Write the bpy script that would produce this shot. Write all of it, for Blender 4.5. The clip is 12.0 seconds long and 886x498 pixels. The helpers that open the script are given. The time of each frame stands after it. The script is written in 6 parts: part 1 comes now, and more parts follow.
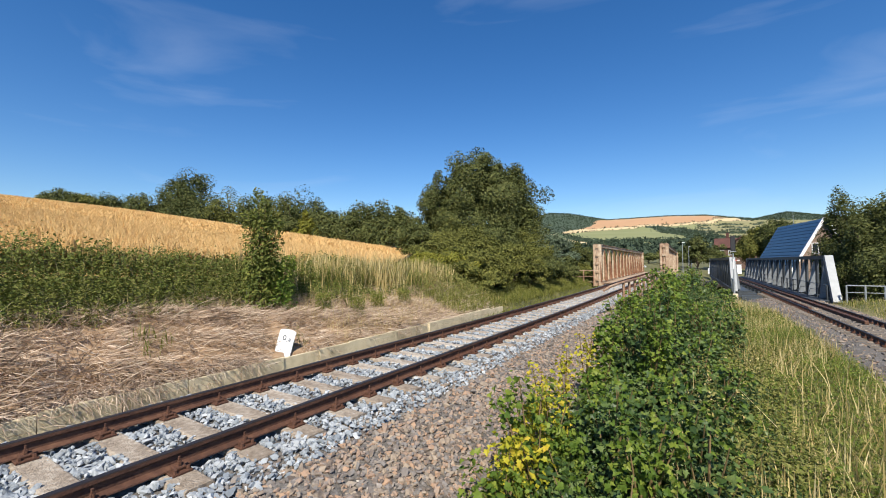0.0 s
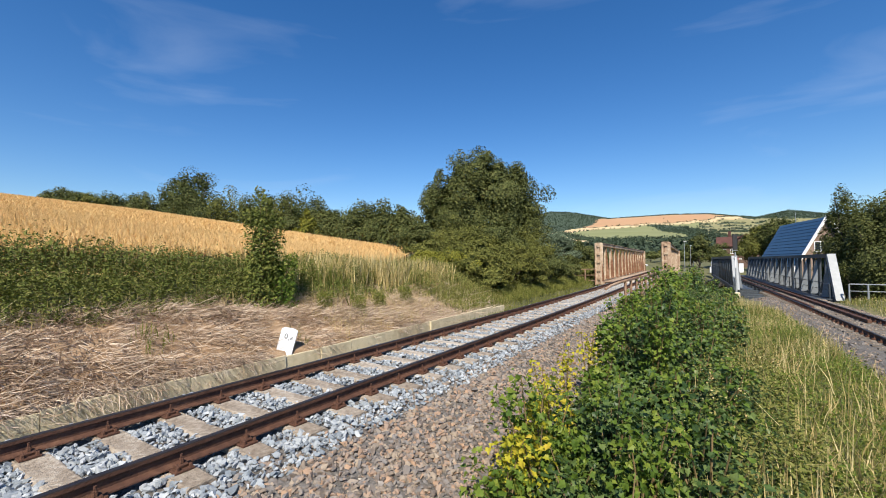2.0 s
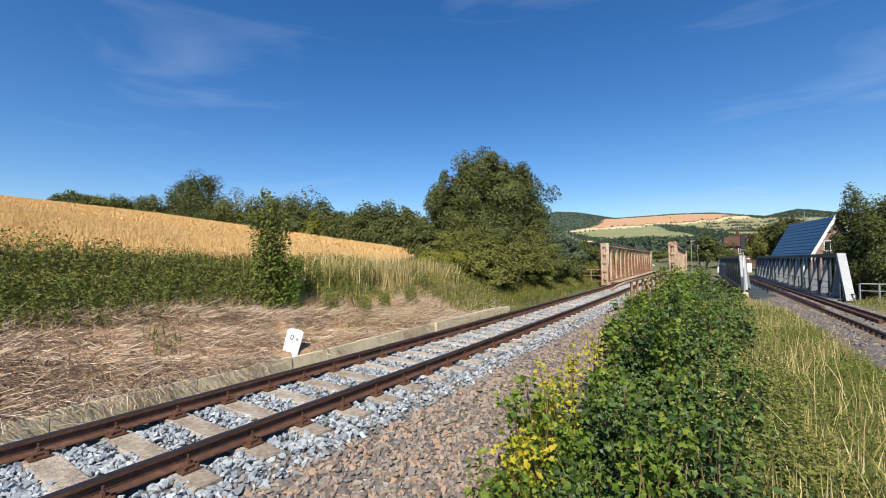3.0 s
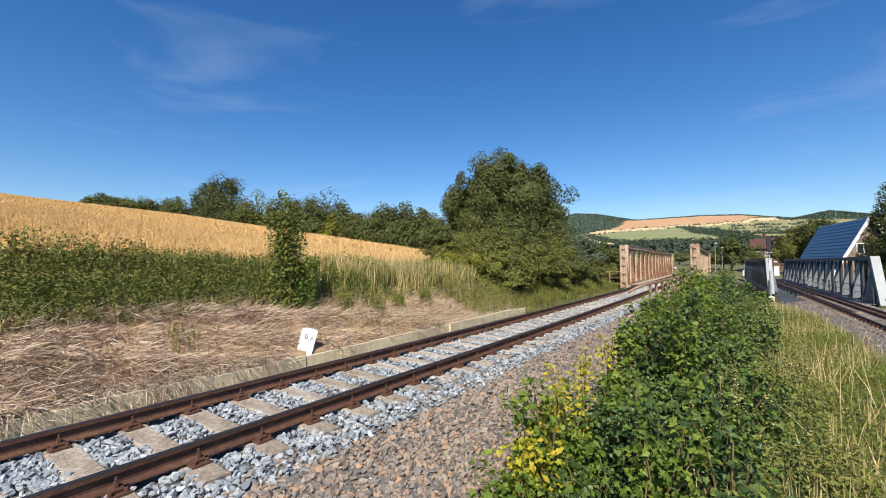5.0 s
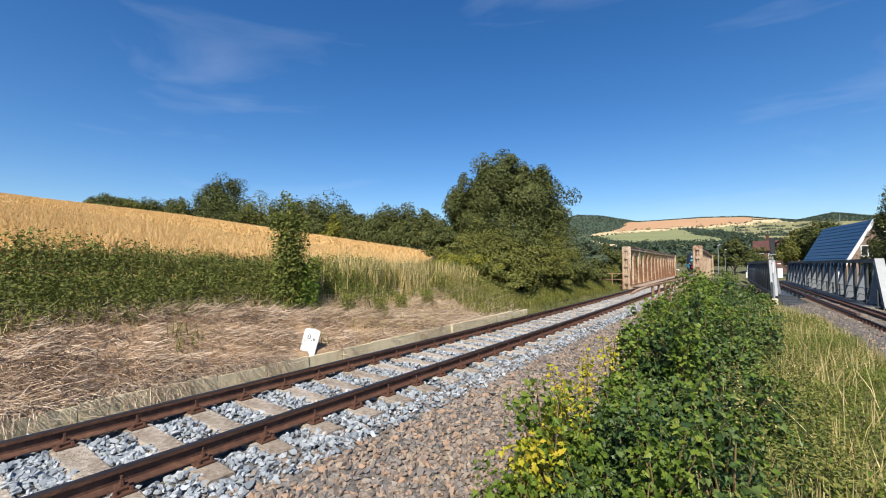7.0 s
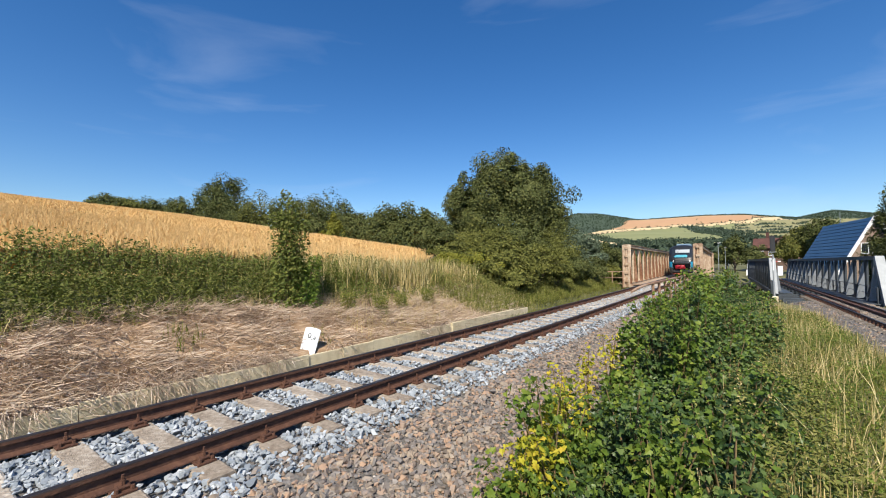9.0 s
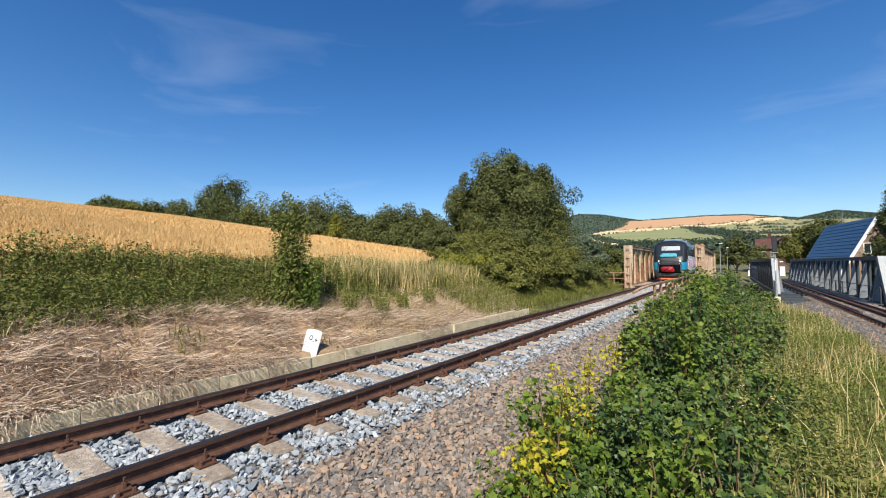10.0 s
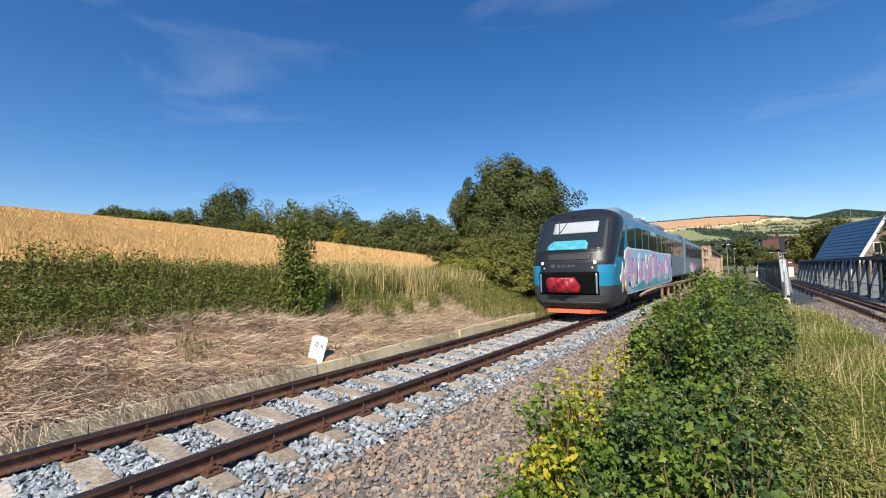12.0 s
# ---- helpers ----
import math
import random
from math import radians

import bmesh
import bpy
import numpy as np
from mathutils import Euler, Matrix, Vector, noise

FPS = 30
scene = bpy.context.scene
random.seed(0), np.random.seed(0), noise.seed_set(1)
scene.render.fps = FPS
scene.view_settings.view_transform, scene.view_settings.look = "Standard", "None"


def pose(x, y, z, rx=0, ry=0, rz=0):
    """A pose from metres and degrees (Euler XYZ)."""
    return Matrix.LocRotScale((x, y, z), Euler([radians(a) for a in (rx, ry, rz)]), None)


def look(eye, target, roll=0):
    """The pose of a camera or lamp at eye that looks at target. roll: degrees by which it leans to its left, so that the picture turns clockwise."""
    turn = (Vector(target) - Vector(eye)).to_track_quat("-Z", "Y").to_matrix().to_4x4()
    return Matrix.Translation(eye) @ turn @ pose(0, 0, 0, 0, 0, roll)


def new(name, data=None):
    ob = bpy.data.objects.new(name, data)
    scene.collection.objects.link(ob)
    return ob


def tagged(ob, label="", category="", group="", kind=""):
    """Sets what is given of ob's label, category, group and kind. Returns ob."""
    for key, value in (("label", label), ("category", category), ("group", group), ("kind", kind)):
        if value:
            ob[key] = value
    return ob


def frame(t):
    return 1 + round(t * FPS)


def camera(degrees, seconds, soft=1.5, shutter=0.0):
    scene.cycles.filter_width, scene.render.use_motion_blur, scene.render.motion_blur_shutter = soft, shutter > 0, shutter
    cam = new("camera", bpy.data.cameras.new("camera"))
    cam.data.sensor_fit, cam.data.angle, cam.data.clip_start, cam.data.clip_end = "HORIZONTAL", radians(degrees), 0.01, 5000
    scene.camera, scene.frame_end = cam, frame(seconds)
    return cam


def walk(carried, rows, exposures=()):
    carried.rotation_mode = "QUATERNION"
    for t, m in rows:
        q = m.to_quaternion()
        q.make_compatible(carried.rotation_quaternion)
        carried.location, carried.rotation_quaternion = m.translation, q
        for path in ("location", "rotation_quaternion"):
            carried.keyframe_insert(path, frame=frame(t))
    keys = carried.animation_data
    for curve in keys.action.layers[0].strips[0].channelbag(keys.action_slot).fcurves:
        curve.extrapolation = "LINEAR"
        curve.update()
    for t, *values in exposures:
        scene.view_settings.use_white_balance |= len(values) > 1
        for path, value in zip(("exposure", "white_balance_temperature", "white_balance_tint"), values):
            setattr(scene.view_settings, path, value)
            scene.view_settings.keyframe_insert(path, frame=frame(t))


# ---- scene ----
cam = camera(94.34, 12.0, soft=1.0)

# seconds, eye (m), heading to the left of +y, tilt up, lean (degrees)
PATH = (
    (0, 0.000, 0.000, 1.683, -0.000, 1.886, -0.414),
    (0.5, 0.001, -0.006, 1.681, 0.003, 1.873, -0.420),
    (1, 0.002, -0.005, 1.679, 0.017, 1.819, -0.410),
    (1.5, 0.003, -0.003, 1.678, 0.066, 1.759, -0.394),
    (2, -0.002, 0.005, 1.677, 0.190, 1.713, -0.429),
    (2.5, -0.001, 0.004, 1.677, 0.465, 1.739, -0.511),
    (3, 0.009, 0.005, 1.677, 0.923, 1.844, -0.641),
    (5, 0.114, 0.017, 1.657, 3.342, 2.091, -0.365),
    (5.5, 0.116, 0.008, 1.658, 3.594, 2.121, -0.291),
    (6, 0.116, 0.005, 1.659, 3.681, 2.150, -0.261),
    (6.5, 0.114, -0.001, 1.656, 3.677, 2.201, -0.232),
    (7, 0.105, -0.004, 1.658, 3.633, 2.245, -0.202),
    (9, 0.105, -0.001, 1.653, 3.647, 2.059, -0.370),
    (9.5, 0.110, -0.004, 1.656, 3.701, 2.080, -0.431),
    (10, 0.108, 0.001, 1.658, 3.820, 2.243, -0.528),
    (10.5, 0.105, 0.013, 1.654, 3.949, 2.500, -0.675),
    (11, 0.107, 0.008, 1.659, 4.103, 2.734, -0.835),
    (11.5, 0.106, 0.016, 1.655, 4.302, 2.903, -1.027),
    (12, 0.104, 0.019, 1.653, 4.468, 2.956, -1.254),
)


def aimed(x, y, z, turn, tilt, lean):
    a, b = radians(turn), radians(tilt)
    eye = Vector((x, y, z))
    return look(eye, eye + Vector((-math.sin(a) * math.cos(b), math.cos(a) * math.cos(b), math.sin(b))) * 10, lean)


walk(cam, [(r[0], aimed(*r[1:])) for r in PATH])

# ---- light ----
SUN_TO = Vector((-0.14, -0.99, 1.08)).normalized()
world = bpy.data.worlds.new("world")
scene.world = world
world.use_nodes = True
wn, wl = world.node_tree.nodes, world.node_tree.links
wn.clear()
sky = wn.new("ShaderNodeTexSky")
sky.sky_type, sky.sun_disc = "NISHITA", False
sky.sun_elevation = math.asin(SUN_TO.z)
sky.sun_rotation = math.atan2(SUN_TO.x, SUN_TO.y)
sky.altitude, sky.air_density, sky.dust_density, sky.ozone_density = 300, 1.0, 0.6, 3.0
coord, place = wn.new("ShaderNodeTexCoord"), wn.new("ShaderNodeMapping")
place.inputs["Scale"].default_value = (1.3, 2.0, 7.0)
place.inputs["Rotation"].default_value = (0.2, 0.25, 0.5)
wisp, veil = wn.new("ShaderNodeTexNoise"), wn.new("ShaderNodeValToRGB")
wisp.inputs["Scale"].default_value, wisp.inputs["Detail"].default_value = 1.6, 7
wisp.inputs["Distortion"].default_value = 0.6
veil.color_ramp.elements[0].position, veil.color_ramp.elements[1].position = 0.56, 0.95
veil.color_ramp.elements[1].color = (0.22, 0.22, 0.22, 1)
haze, back, out = wn.new("ShaderNodeMix"), wn.new("ShaderNodeBackground"), wn.new("ShaderNodeOutputWorld")
haze.data_type = "RGBA"
haze.inputs[7].default_value = (6.0, 6.6, 7.6, 1)
wl.new(coord.outputs["Generated"], place.inputs["Vector"])
wl.new(place.outputs[0], wisp.inputs["Vector"])
wl.new(wisp.outputs[0], veil.inputs[0])
wl.new(veil.outputs[0], haze.inputs[0])
deep = wn.new("ShaderNodeHueSaturation")
deep.inputs["Saturation"].default_value = 1.32
deep.inputs["Hue"].default_value = 0.506
wl.new(sky.outputs[0], deep.inputs["Color"])
wl.new(deep.outputs[0], haze.inputs[6])
wl.new(haze.outputs[2], back.inputs[0])
back.inputs[1].default_value = 0.105
wl.new(back.outputs[0], out.inputs[0])
sun = new("sun", bpy.data.lights.new("sun", "SUN"))
sun.data.energy, sun.data.angle, sun.data.color = 5.0, radians(0.53), (1.0, 0.93, 0.80)
sun.matrix_world = look(SUN_TO * 50, (0, 0, 0))
scene.view_settings.exposure = 0.45

# ---- materials ----


def material(name, colours, scale=8.0, rough=0.8, metal=0.0, bump=0.3, bump_scale=None, island=False, thin=0.0, coarse=0.5, each=False, spread=1.0):
    """Procedural surface: colours from two noises (or one colour per piece), fine relief, gloss; thin lets light through."""
    m = bpy.data.materials.new(name)
    m.use_nodes = True
    n, l = m.node_tree.nodes, m.node_tree.links
    bsdf, result = n["Principled BSDF"], n["Material Output"]
    co = n.new("ShaderNodeTexCoord")
    fine, broad = n.new("ShaderNodeTexNoise"), n.new("ShaderNodeTexNoise")
    for node, sc, det in ((fine, scale, 6), (broad, scale * 0.13, 3)):
        node.inputs["Scale"].default_value, node.inputs["Detail"].default_value = sc, det
        l.new(co.outputs["Object"], node.inputs["Vector"])
    mix = n.new("ShaderNodeMix")
    mix.inputs[0].default_value = coarse
    l.new(fine.outputs[0], mix.inputs[2])
    l.new(broad.outputs[0], mix.inputs[3])
    value = mix.outputs[0]
    stretch = n.new("ShaderNodeMapRange")
    stretch.inputs[1].default_value, stretch.inputs[2].default_value = 0.5 - 0.22 / spread, 0.5 + 0.22 / spread
    l.new(value, stretch.inputs[0])
    value = stretch.outputs[0]
    if island or each:
        own = n.new("ShaderNodeNewGeometry" if island else "ShaderNodeObjectInfo")
        second = n.new("ShaderNodeMix")
        second.inputs[0].default_value = 0.7 if island else 0.4
        l.new(value, second.inputs[2])
        l.new(own.outputs["Random Per Island" if island else "Random"], second.inputs[3])
        value = second.outputs[0]
    ramp = n.new("ShaderNodeValToRGB")
    for k, c in enumerate(colours):
        pos = k / max(1, len(colours) - 1)
        e = ramp.color_ramp.elements[k] if k < 2 else ramp.color_ramp.elements.new(pos)
        e.position, e.color = pos, (*c, 1)
    if len(colours) > 2:
        order = sorted(range(len(colours)), key=lambda k: k)
        for k in order:
            ramp.color_ramp.elements[k].position = k / (len(colours) - 1)
            ramp.color_ramp.elements[k].color = (*colours[k], 1)
    l.new(value, ramp.inputs[0])
    l.new(ramp.outputs[0], bsdf.inputs["Base Color"])
    bsdf.inputs["Roughness"].default_value, bsdf.inputs["Metallic"].default_value = rough, metal
    if bump:
        relief, tex = n.new("ShaderNodeBump"), n.new("ShaderNodeTexNoise")
        tex.inputs["Scale"].default_value, tex.inputs["Detail"].default_value = bump_scale or scale * 3, 5
        l.new(co.outputs["Object"], tex.inputs["Vector"])
        l.new(tex.outputs[0], relief.inputs["Height"])
        relief.inputs["Strength"].default_value, relief.inputs["Distance"].default_value = bump, 0.02
        l.new(relief.outputs[0], bsdf.inputs["Normal"])
    if thin:
        bsdf.inputs["Specular IOR Level"].default_value = 0.22
        glow, both = n.new("ShaderNodeBsdfTranslucent"), n.new("ShaderNodeMixShader")
        l.new(ramp.outputs[0], glow.inputs[0])
        both.inputs[0].default_value = thin
        l.new(bsdf.outputs[0], both.inputs[1])
        l.new(glow.outputs[0], both.inputs[2])
        l.new(both.outputs[0], result.inputs[0])
    return m


def glowing(name, colour, strength):
    m = bpy.data.materials.new(name)
    m.use_nodes = True
    b = m.node_tree.nodes["Principled BSDF"]
    b.inputs["Base Color"].default_value = (*colour, 1)
    b.inputs["Emission Color"].default_value = (*colour, 1)
    b.inputs["Emission Strength"].default_value = strength
    return m


def glossy(name, colour, rough=0.08):
    m = material(name, [colour, tuple(c * 1.15 for c in colour)], 3, rough, 0.0, 0.0)
    m.node_tree.nodes["Principled BSDF"].inputs["Specular IOR Level"].default_value = 0.6
    return m


M = {}
M["rust"] = material("rail_rust", [(0.045, 0.022, 0.015), (0.10, 0.045, 0.028), (0.17, 0.085, 0.05)], 14, 0.75, 0.2, 0.4)
M["rail_top"] = material("rail_head_worn", [(0.035, 0.026, 0.022), (0.075, 0.055, 0.045)], 10, 0.42, 0.6, 0.15)
M["fastening"] = material("fastening_rust", [(0.05, 0.022, 0.014), (0.13, 0.055, 0.03)], 30, 0.85, 0.1, 0.5)
M["sleeper"] = material("sleeper_concrete", [(0.17, 0.125, 0.085), (0.36, 0.30, 0.235), (0.60, 0.54, 0.46)], 16, 0.9, 0, 0.9, each=True, spread=1.7)
M["sleeper_dark"] = material("sleeper_dark", [(0.08, 0.065, 0.05), (0.2, 0.17, 0.14)], 9, 0.9, 0, 0.7, each=True)
M["stone_grey"] = material("ballast_blue_grey", [(0.10, 0.115, 0.13), (0.24, 0.27, 0.30), (0.34, 0.36, 0.375), (0.52, 0.55, 0.58)], 12, 0.85, 0, 0.5, island=True)
M["stone_brown"] = material("ballast_brown", [(0.055, 0.045, 0.038), (0.22, 0.20, 0.185), (0.12, 0.095, 0.08), (0.34, 0.27, 0.20), (0.17, 0.16, 0.155), (0.36, 0.23, 0.145), (0.24, 0.21, 0.185), (0.56, 0.51, 0.45)], 12, 0.85, 0, 0.5, island=True)
M["bed"] = material("ballast_bed", [(0.051, 0.045, 0.040), (0.128, 0.115, 0.102), (0.230, 0.212, 0.196)], 22, 0.95, 0, 1.0, 40, coarse=0.3)
M["concrete"] = material("old_concrete", [(0.30, 0.24, 0.15), (0.60, 0.51, 0.34), (0.74, 0.64, 0.44)], 3.5, 0.9, 0, 0.6, 25)
M["earth"] = material("dry_bank_earth", [(0.15, 0.092, 0.05), (0.31, 0.205, 0.118), (0.46, 0.32, 0.19)], 5.0, 0.95, 0, 1.0, 22)
M["meadow"] = material("rough_grass_ground", [(0.05, 0.055, 0.02), (0.11, 0.11, 0.04), (0.20, 0.17, 0.07)], 2.2, 0.95, 0, 0.8, 12)
M["crop_soil"] = material("ripe_crop_ground", [(0.50, 0.32, 0.13), (0.70, 0.49, 0.22)], 2.0, 0.95, 0, 1.0, 9)
M["straw"] = material("dead_straw", [(0.16, 0.105, 0.07), (0.38, 0.275, 0.19), (0.55, 0.43, 0.32), (0.78, 0.66, 0.53)], 9, 0.8, 0, 0, island=True)
M["wheat"] = material("ripe_wheat", [(0.55, 0.37, 0.16), (0.66, 0.46, 0.21), (0.75, 0.55, 0.28)], 6, 0.75, 0, 0, island=True, thin=0.15)
M["dry_grass"] = material("dry_grass", [(0.30, 0.22, 0.08), (0.52, 0.41, 0.18), (0.72, 0.61, 0.34)], 6, 0.75, 0, 0, island=True, thin=0.25)
M["grass"] = material("green_grass", [(0.075, 0.100, 0.016), (0.165, 0.182, 0.034), (0.33, 0.305, 0.085)], 6, 0.7, 0, 0, island=True, thin=0.3)
M["weed"] = material("weed_leaf", [(0.052, 0.073, 0.014), (0.118, 0.142, 0.027), (0.235, 0.23, 0.055)], 5, 0.65, 0, 0, island=True, thin=0.15)
M["weed_pale"] = material("weed_leaf_pale", [(0.085, 0.098, 0.022), (0.175, 0.180, 0.045), (0.30, 0.275, 0.085)], 5, 0.65, 0, 0, island=True, thin=0.2)
M["seed_spike"] = material("seed_spike_brown", [(0.10, 0.075, 0.045), (0.20, 0.15, 0.10), (0.26, 0.17, 0.15)], 6, 0.8, 0, 0, island=True, thin=0.1)
M["leaf_dark"] = material("maple_leaf_dark", [(0.018, 0.040, 0.013), (0.056, 0.098, 0.027), (0.175, 0.225, 0.07)], 5, 0.42, 0, 0, island=True, thin=0.16)
M["leaf_light"] = material("maple_leaf_light", [(0.055, 0.110, 0.016), (0.13, 0.195, 0.028), (0.29, 0.33, 0.055)], 5, 0.5, 0, 0, island=True, thin=0.35)
M["leaf_yellow"] = material("maple_leaf_yellow", [(0.22, 0.26, 0.025), (0.46, 0.42, 0.035), (0.58, 0.40, 0.05)], 5, 0.5, 0, 0, island=True, thin=0.35)
M["tree_green"] = material("tree_leaf", [(0.034, 0.046, 0.012), (0.080, 0.094, 0.024), (0.165, 0.168, 0.055)], 0.5, 0.65, 0, 0, island=True, thin=0.1)
M["tree_olive"] = material("shrub_leaf_olive", [(0.054, 0.065, 0.012), (0.123, 0.128, 0.026), (0.21, 0.20, 0.05)], 0.5, 0.65, 0, 0, island=True, thin=0.12)
M["tree_yellow"] = material("shrub_leaf_yellow", [(0.11, 0.12, 0.015), (0.22, 0.22, 0.03), (0.30, 0.27, 0.05)], 0.5, 0.6, 0, 0, island=True, thin=0.25)
M["tree_silver"] = material("willow_leaf", [(0.051, 0.072, 0.038), (0.111, 0.145, 0.085), (0.187, 0.230, 0.153)], 0.5, 0.5, 0, 0, island=True, thin=0.2)
M["far_wood"] = material("far_wood", [(0.023, 0.041, 0.023), (0.041, 0.063, 0.032)], 0.05, 0.9, 0, 0, island=True)
M["bark"] = material("bark", [(0.05, 0.035, 0.025), (0.13, 0.10, 0.075)], 9, 0.95, 0, 0.8)
M["stem"] = material("green_brown_stem", [(0.10, 0.08, 0.03), (0.22, 0.14, 0.06)], 9, 0.8, 0, 0.2)
M["hill_green"] = material("hill_pasture", [(0.17, 0.185, 0.075), (0.25, 0.255, 0.11)], 0.02, 1, 0, 0)
M["hill_tan"] = material("hill_stubble", [(0.52, 0.38, 0.20), (0.66, 0.51, 0.30)], 0.02, 1, 0, 0)
M["hill_orange"] = material("hill_harvest", [(0.391, 0.221, 0.112), (0.476, 0.287, 0.152)], 0.02, 1, 0, 0)
M["hill_wood"] = material("hill_wood_floor", [(0.03, 0.05, 0.03), (0.05, 0.075, 0.04)], 0.05, 1, 0, 0.4, 0.2)
M["hill_olive"] = material("hill_dry_pasture", [(0.20, 0.19, 0.08), (0.30, 0.27, 0.13)], 0.02, 1, 0, 0)
M["bridge_rust"] = material("bridge_rusty_ribs", [(0.11, 0.042, 0.020), (0.20, 0.092, 0.048), (0.42, 0.28, 0.18)], 4.0, 0.8, 0.1, 0.4)
M["bridge_cream"] = material("bridge_cream_paint", [(0.19, 0.085, 0.045), (0.40, 0.285, 0.19), (0.64, 0.54, 0.41)], 4.0, 0.75, 0.05, 0.3, spread=0.9)
M["bridge_dark"] = material("bridge_dark_paint", [(0.03, 0.036, 0.043), (0.06, 0.07, 0.08), (0.10, 0.11, 0.12)], 2.5, 0.55, 0.1, 0.2)
# paler copy of the dark bridge colour, painting sun on brackets and end posts
M["bridge_pale"] = material("bridge_sunlit_grey", [(0.15, 0.165, 0.18), (0.25, 0.27, 0.29)], 2.5, 0.5, 0.1, 0.2)
M["rail_post"] = material("handrail_rusty", [(0.15, 0.065, 0.035), (0.29, 0.17, 0.105), (0.46, 0.34, 0.24)], 5, 0.8, 0.1, 0.3)
M["grey_steel"] = material("galvanised_steel", [(0.28, 0.30, 0.31), (0.42, 0.44, 0.45)], 7, 0.5, 0.4, 0.1)
M["white"] = material("white_paint", [(0.72, 0.72, 0.72), (0.84, 0.84, 0.83)], 9, 0.6, 0, 0.1)
M["black"] = material("black_paint", [(0.012, 0.012, 0.014), (0.03, 0.03, 0.033)], 9, 0.6, 0, 0.1)
M["red"] = material("red_paint", [(0.45, 0.03, 0.03), (0.6, 0.06, 0.05)], 9, 0.5, 0, 0.1)
M["roof_blue"] = material("blue_roof_tile", [(0.04, 0.095, 0.17), (0.075, 0.15, 0.25)], 2, 0.38, 0, 0.1, each=True)
# near-black blue that stands for the shadow under each roof course
M["roof_deck"] = material("roof_course_shade", [(0.008, 0.02, 0.045), (0.014, 0.035, 0.07)], 3, 0.8, 0, 0.2)
M["roof_red"] = material("red_brown_roof", [(0.06, 0.024, 0.02), (0.12, 0.048, 0.036)], 4, 0.85, 0, 0.5)
M["wall_brown"] = material("brown_house_wall", [(0.10, 0.06, 0.045), (0.17, 0.11, 0.08)], 3, 0.9, 0, 0.4)
# dull brown with the gable's shade put into its colour
M["wall_shaded"] = material("house_render_shaded", [(0.20, 0.14, 0.105), (0.33, 0.245, 0.19)], 3, 0.9, 0, 0.2)
M["glass"] = glossy("dark_glass", (0.02, 0.025, 0.03), 0.06)

# ---- mesh helpers ----


def part(name, bm, mat, parent=None, label="", smooth=False):
    me = bpy.data.meshes.new(name)
    bm.to_mesh(me)
    bm.free()
    me.materials.append(mat)
    if smooth:
        me.polygons.foreach_set("use_smooth", np.ones(len(me.polygons), bool))
    ob = new(name, me)
    ob.parent = parent
    if label:
        tagged(ob, label)
    return ob


def fast(name, verts, faces, mat, parent=None, smooth=False, index=None):
    """One mesh from arrays; faces all of one size."""
    me = bpy.data.meshes.new(name)
    verts, faces = np.asarray(verts, np.float32), np.asarray(faces, np.int32)
    k = faces.shape[1]
    me.vertices.add(len(verts))
    me.vertices.foreach_set("co", verts.ravel())
    me.loops.add(faces.size)
    me.loops.foreach_set("vertex_index", faces.ravel())
    me.polygons.add(len(faces))
    me.polygons.foreach_set("loop_start", np.arange(0, faces.size, k, dtype=np.int32))
    me.polygons.foreach_set("use_smooth", np.full(len(faces), smooth))
    for m in mat if isinstance(mat, (list, tuple)) else [mat]:
        me.materials.append(m)
    if index is not None:
        me.polygons.foreach_set("material_index", np.asarray(index, np.int32))
    me.update(calc_edges=True)
    ob = new(name, me)
    ob.parent = parent
    return ob


def strewn(shape, at, turns, sizes):
    """Copies of a small shape (verts, faces) joined: at (n,3), turns (n,3,3), sizes (n,) or (n,3)."""
    v, f = np.asarray(shape[0], float), np.asarray(shape[1], int)
    sizes = np.asarray(sizes, float)
    if sizes.ndim == 1:
        sizes = np.repeat(sizes[:, None], 3, 1)
    vs = np.einsum("nij,nkj->nki", turns, v[None] * sizes[:, None, :]) + np.asarray(at)[:, None, :]
    fs = f[None] + (np.arange(len(at)) * len(v))[:, None, None]
    return vs.reshape(-1, 3), fs.reshape(-1, f.shape[1])


def turned(yaw, tilt, spin=None):
    """Turns (n,3,3): spin about z, then tilt about x, then yaw about z."""
    yaw, tilt = np.asarray(yaw, float), np.asarray(tilt, float)
    spin = np.zeros_like(yaw) if spin is None else spin

    def rz(a):
        m = np.zeros((len(a), 3, 3))
        m[:, 0, 0], m[:, 0, 1], m[:, 1, 0], m[:, 1, 1], m[:, 2, 2] = np.cos(a), -np.sin(a), np.sin(a), np.cos(a), 1
        return m

    rx = np.zeros((len(yaw), 3, 3))
    rx[:, 0, 0], rx[:, 1, 1], rx[:, 1, 2], rx[:, 2, 1], rx[:, 2, 2] = 1, np.cos(tilt), -np.sin(tilt), np.sin(tilt), np.cos(tilt)
    return rz(yaw) @ rx @ rz(spin)


def box(bm, size, at=(0, 0, 0), turn=None, bevel=0.0):
    """A bevelled block in bm, centred at a place."""
    made = bmesh.ops.create_cube(bm, size=1.0)
    vs = made["verts"]
    bmesh.ops.scale(bm, vec=size, verts=vs)
    if bevel:
        es = list({e for v in vs for e in v.link_edges})
        vs = list({v for f in bmesh.ops.bevel(bm, geom=es, offset=bevel, segments=1, affect="EDGES")["faces"] for v in f.verts} | {v for v in vs if v.is_valid})
    m = Matrix.Translation(at) @ (turn.to_4x4() if turn else Matrix())
    bmesh.ops.transform(bm, matrix=m, verts=vs)
    return vs


